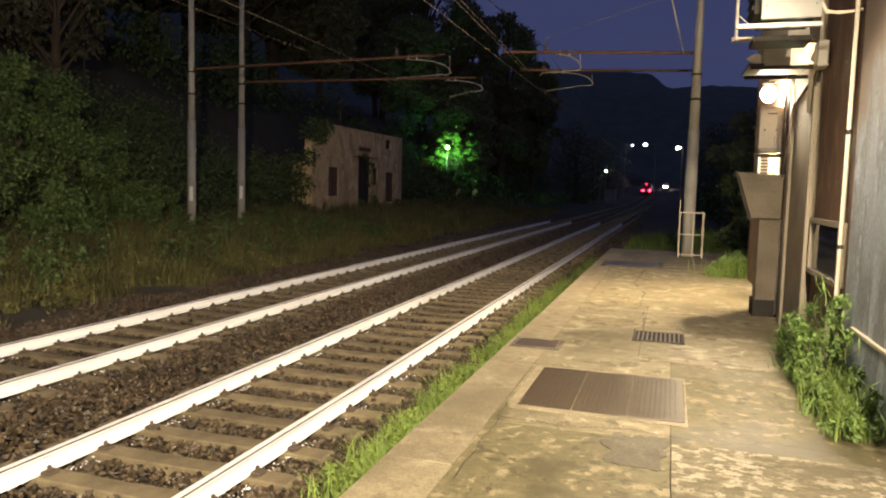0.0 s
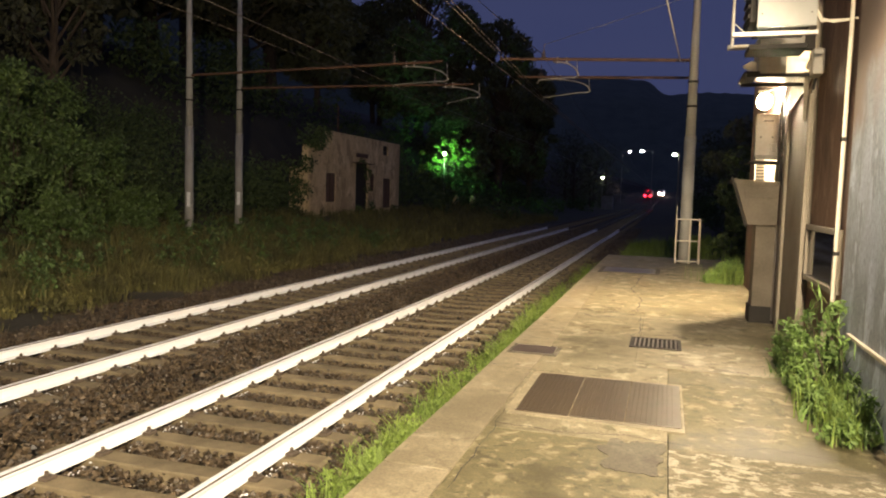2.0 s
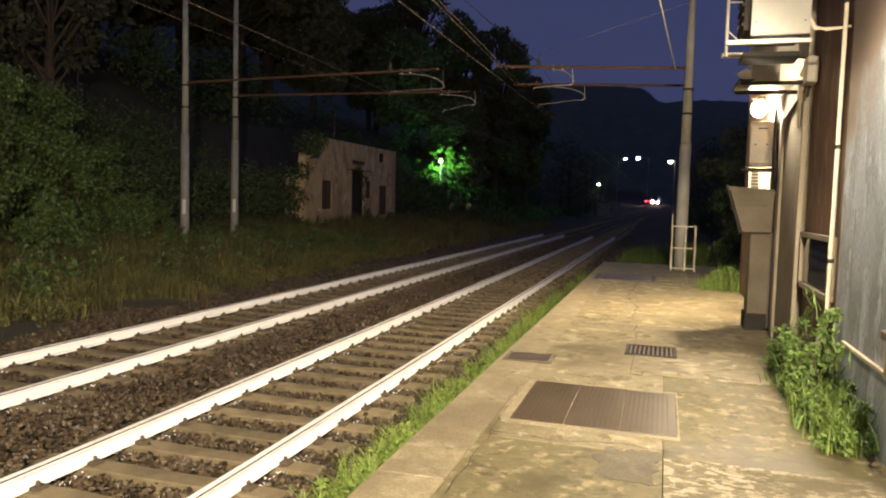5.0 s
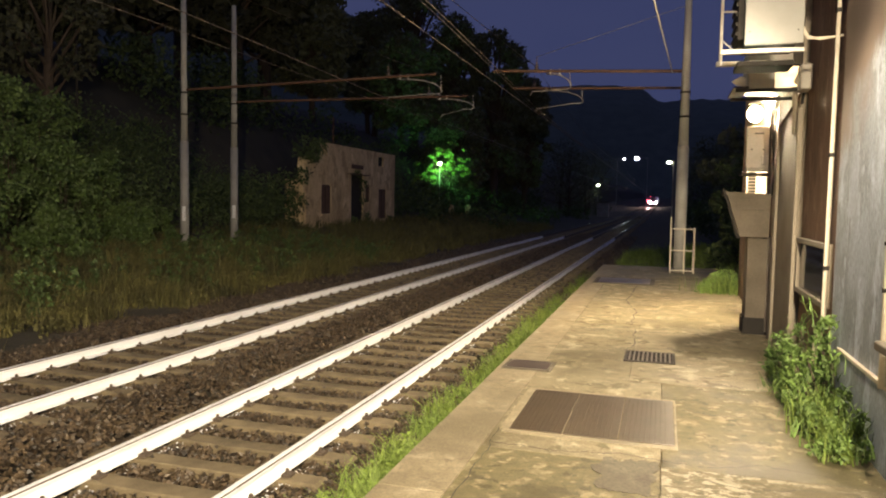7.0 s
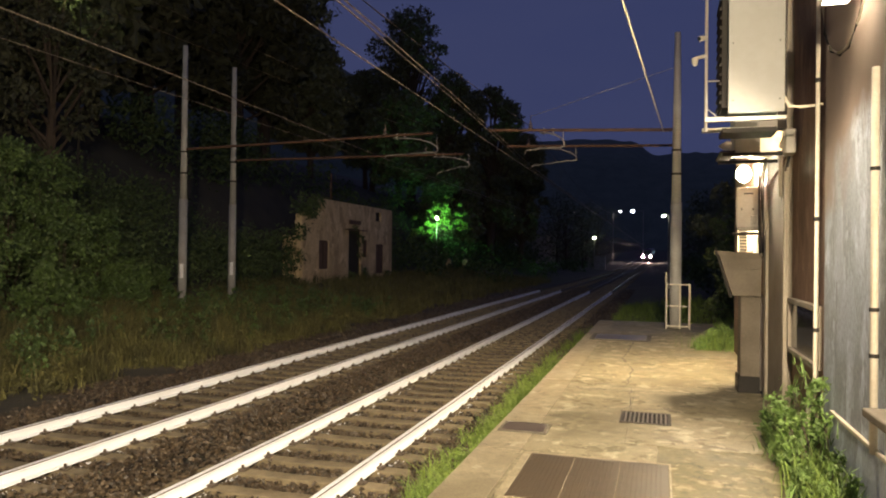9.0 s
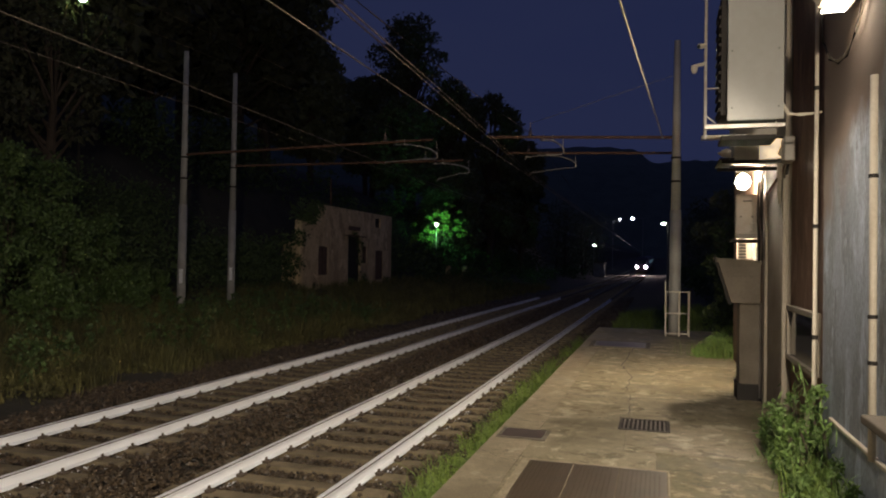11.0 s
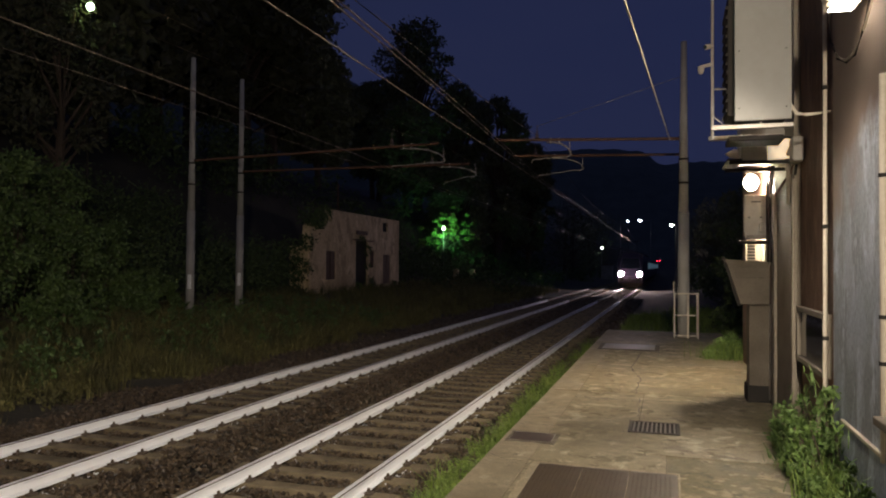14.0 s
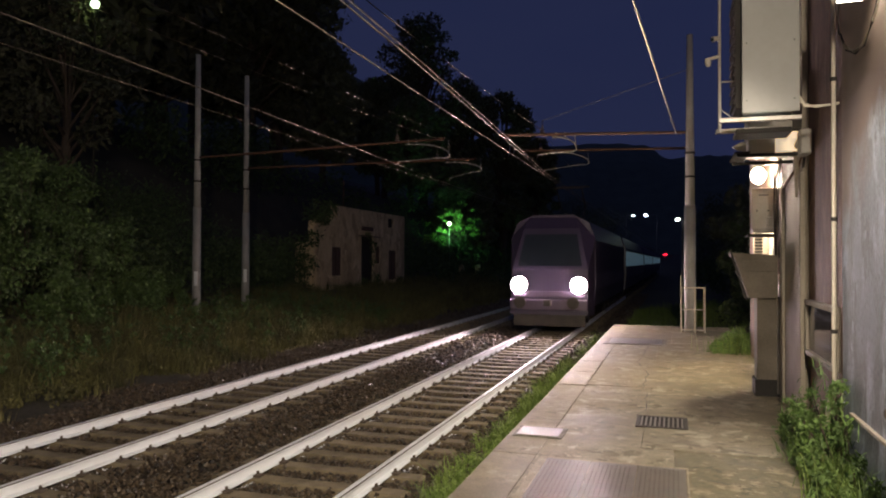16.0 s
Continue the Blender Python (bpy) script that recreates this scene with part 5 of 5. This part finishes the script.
sub = [((max(-0.34, min(p[0] + 0.8 * r * float(RNG.normal()), -0.04)), p[1] + 0.8 * r * float(RNG.normal()), min(0.92, max(0.04, 0.85 * p[2] + 0.5 * r * float(RNG.normal())))), r * (0.28 + 0.25 * float(RNG.random()))) for p, r in spots for _ in range(5)]
b = bush("wall_bush", 5.52, 7.1, ZP, sub, 8200, 0.046, LEAF, "leafy green weeds growing from the wall's foot", shell=0.15)
x, y = 5.34 + RNG.normal(size=500) * 0.10, np.concatenate([RNG.uniform(5.95, 6.6, 150), RNG.uniform(6.6, 8.9, 350)])
v, f = blades(x - 5.52, y - 7.1, np.zeros(500), 0.36, 0.008, 0.6)
tagged(raw("grass_tuft", v, f, GRASS, b), kind="stuff")
pick = RNG.integers(0, len(spots), 420)
home = np.array([spots[k][0] for k in pick]) + RNG.normal(size=(420, 3)) * 0.12
home[:, 0] = np.minimum(home[:, 0], -0.06)
v, f = blades(home[:, 0], home[:, 1], np.maximum(home[:, 2], 0.0), 0.13, 0.014, 1.2)
tagged(raw("long_leaves", v, f, LEAF, b), kind="stuff")
spots = [((0, 0, 0.2), 0.28), ((0.3, 0.1, 0.25), 0.28), ((-0.3, -0.1, 0.12), 0.2), ((0.1, 0.3, 0.3), 0.25), ((0.5, 0.2, 0.3), 0.25)]
b = bush("platform_bush", 5.2, 17.3, ZP, spots, 2200, 0.06, LEAF, "low green weeds at the wall's far corner")
x, y = RNG.normal(size=300) * 0.25 + 0.1, RNG.normal(size=300) * 0.2
v, f = blades(x, y, np.zeros(300), 0.4, 0.014, 0.6)
tagged(raw("grass_tuft", v, f, GRASS, b), kind="stuff")


# ---- trains ----
def bogie(parent, y):
    bg = part("bogie", box(B(), -1.05, 1.05, y - 1.6, y + 1.6, 0.35, 0.75, 0.04), BOGIE, parent)
    for dy in (-1.25, 1.25):
        for s in (-0.7525, 0.7525):
            part("wheel", tube(B(), (s - 0.065, y + dy, 0.46), (s + 0.065, y + dy, 0.46), 0.46, 0.46, 24), BOGIE, bg)


def coach(parent, y0, length, paint, front=False):
    """One vehicle from y0 backwards along the line."""
    y1 = y0 + length
    side = [(-1.40, 0.85), (1.40, 0.85), (1.45, 1.4), (1.45, 3.1), (1.25, 3.7), (0.7, 3.98), (-0.7, 3.98), (-1.25, 3.7), (-1.45, 3.1), (-1.45, 1.4)]
    body = part("car_body", prism(B(), side, y0 + (0.9 if front else 0.2), y1 - 0.2), paint, parent)
    part("waist_band", box(B(), 1.45, 1.462, y0 + 1, y1 - 0.3, 1.45, 1.95), TRAINGREY, body)
    part("waist_band", box(B(), -1.462, -1.45, y0 + 1, y1 - 0.3, 1.45, 1.95), TRAINGREY, body)
    if not front:
        n = int(length / 2.0)
        for k in range(n):
            yy = y0 + 1.6 + k * (length - 3.2) / max(1, n - 1)
            for s in (-1, 1):
                part("coach_window", box(B(), min(s * 1.452, s * 1.468), max(s * 1.452, s * 1.468), yy - 0.6, yy + 0.6, 2.1, 2.95), WINDOWGLOW, body)
    part("underframe", box(B(), -1.1, 1.1, y0 + 0.5, y1 - 0.5, 0.6, 0.9), BOGIE, parent)
    for yy in (y0 + 3.2, y1 - 3.2):
        bogie(parent, yy)


def nose(parent):
    bm = B()
    lo = [bm.verts.new(p) for p in ((-1.42, 0.9, 0.55), (1.42, 0.9, 0.55), (1.45, 0.9, 3.2), (0.8, 0.9, 3.9), (-0.8, 0.9, 3.9), (-1.45, 0.9, 3.2))]
    hi = [bm.verts.new(p) for p in ((-1.3, 0.05, 0.6), (1.3, 0.05, 0.6), (1.28, 0.22, 2.1), (0.95, 0.62, 3.5), (-0.95, 0.62, 3.5), (-1.28, 0.22, 2.1))]
    for i in range(6):
        bm.faces.new((lo[i], lo[(i + 1) % 6], hi[(i + 1) % 6], hi[i]))
    bm.faces.new((hi[0], hi[1], hi[2], hi[5]))
    bm.faces.new((hi[5], hi[2], hi[3], hi[4]))
    bmesh.ops.recalc_face_normals(bm, faces=bm.faces)
    n = part("cab_front", bm, TRAINPAINT, parent)
    wbm = B()
    q = [wbm.verts.new(p) for p in ((-1.08, 0.235, 2.22), (1.08, 0.235, 2.22), (0.88, 0.545, 3.3), (-0.88, 0.545, 3.3))]
    q2 = [wbm.verts.new((v.co.x, v.co.y + 0.05, v.co.z)) for v in q]
    wbm.faces.new(q)
    for i in range(4):
        wbm.faces.new((q[i], q2[i], q2[(i + 1) % 4], q[(i + 1) % 4]))
    part("windscreen", wbm, PANE, n)
    part("bumper_beam", box(B(), -1.3, 1.3, -0.05, 0.4, 0.75, 1.1, 0.03), TRAINGREY, n)
    for s in (-0.875, 0.875):
        part("buffer", tube(B(), (s, 0.05, 1.02), (s, -0.5, 1.02), 0.11, 0.2, 14), BOGIE, n)
    part("coupler", box(B(), -0.12, 0.12, -0.3, 0.1, 0.9, 1.1, 0.02), BOGIE, n)
    part("plough", box(B(), -1.2, 1.2, 0.1, 0.3, 0.2, 0.6, 0.02), BOGIE, n)
    part("front_band", box(B(), -1.2, 1.2, 0.02, 0.06, 1.2, 1.38, 0.01), TRAINGREY, n)
    return n


def pantograph(parent, y):
    part("pantograph", pipe(pipe(B(), [(-0.5, y, 4.0), (-0.5, y + 1.2, 4.6), (-0.5, y, 5.3), (0.5, y, 5.3), (0.5, y + 1.2, 4.6), (0.5, y, 4.0)], 0.03), [(-0.8, y, 5.34), (0.8, y, 5.34)], 0.03), DARKSTEEL, parent)


train = thing("passenger_train", "approaching train with two glaring headlamps and dim coach windows", "train", (0, 0, 0))
coach(train, 0.0, 16.0, TRAINPAINT, True)
n = nose(train)
for s in (-1.0, 1.0):
    h = part("headlamp", tube(B(), (s, 0.15, 1.58), (s, 0.0, 1.58), 0.30, 0.28, 20), DARKSTEEL, n)
    part("headlamp_glass", tube(B(), (s, 0.0, 1.58), (s, -0.025, 1.58), 0.27, 0.26, 20), HEADGLOW, h, "glaring headlamp")
pantograph(train, 5)
for k in range(4):
    coach(train, 16.6 + k * 26.0, 25.4, TRAINPAINT)

gone = thing("departing_train", "departing train seen by its red tail lamps", "train", (0, 0, 0))
coach(gone, -25.0, 25.0, TRAINPAINT)
for s in (-1.0, 1.0):
    part("tail_lamp", tube(B(), (s, -24.78, 1.55), (s, -24.86, 1.55), 0.32, 0.32, 16), TAILGLOW, gone, "red tail lamp")
part("upper_tail_lamp", tube(B(), (0, -24.78, 3.6), (0, -24.86, 3.6), 0.09, 0.09, 12), TAILGLOW, gone, "small red upper lamp")
part("end_wall", box(B(), -1.4, 1.4, -24.82, -24.75, 0.9, 3.6, 0.02), TRAINGREY, gone)


def motions():
    rows = []
    for k in range(33):
        t = k * 0.5
        y = 24.1 + 29.4 * (16 - t)
        z0, z1 = float(track_rise(y)), float(track_rise(y + 25))
        rows.append((t, pose(0, y, z0, math.degrees(math.atan2(z1 - z0, 25)), 0, 0)))
    walk(train, rows)
    rows = []
    for k in range(33):
        t = k * 0.5
        y = 260 + 27.0 * t
        z0, z1 = float(track_rise(y - 25)), float(track_rise(y))
        rows.append((t, pose(-3.506, y, z1, math.degrees(math.atan2(z1 - z0, 25)), 0, 0)))
    walk(gone, rows)


motions()
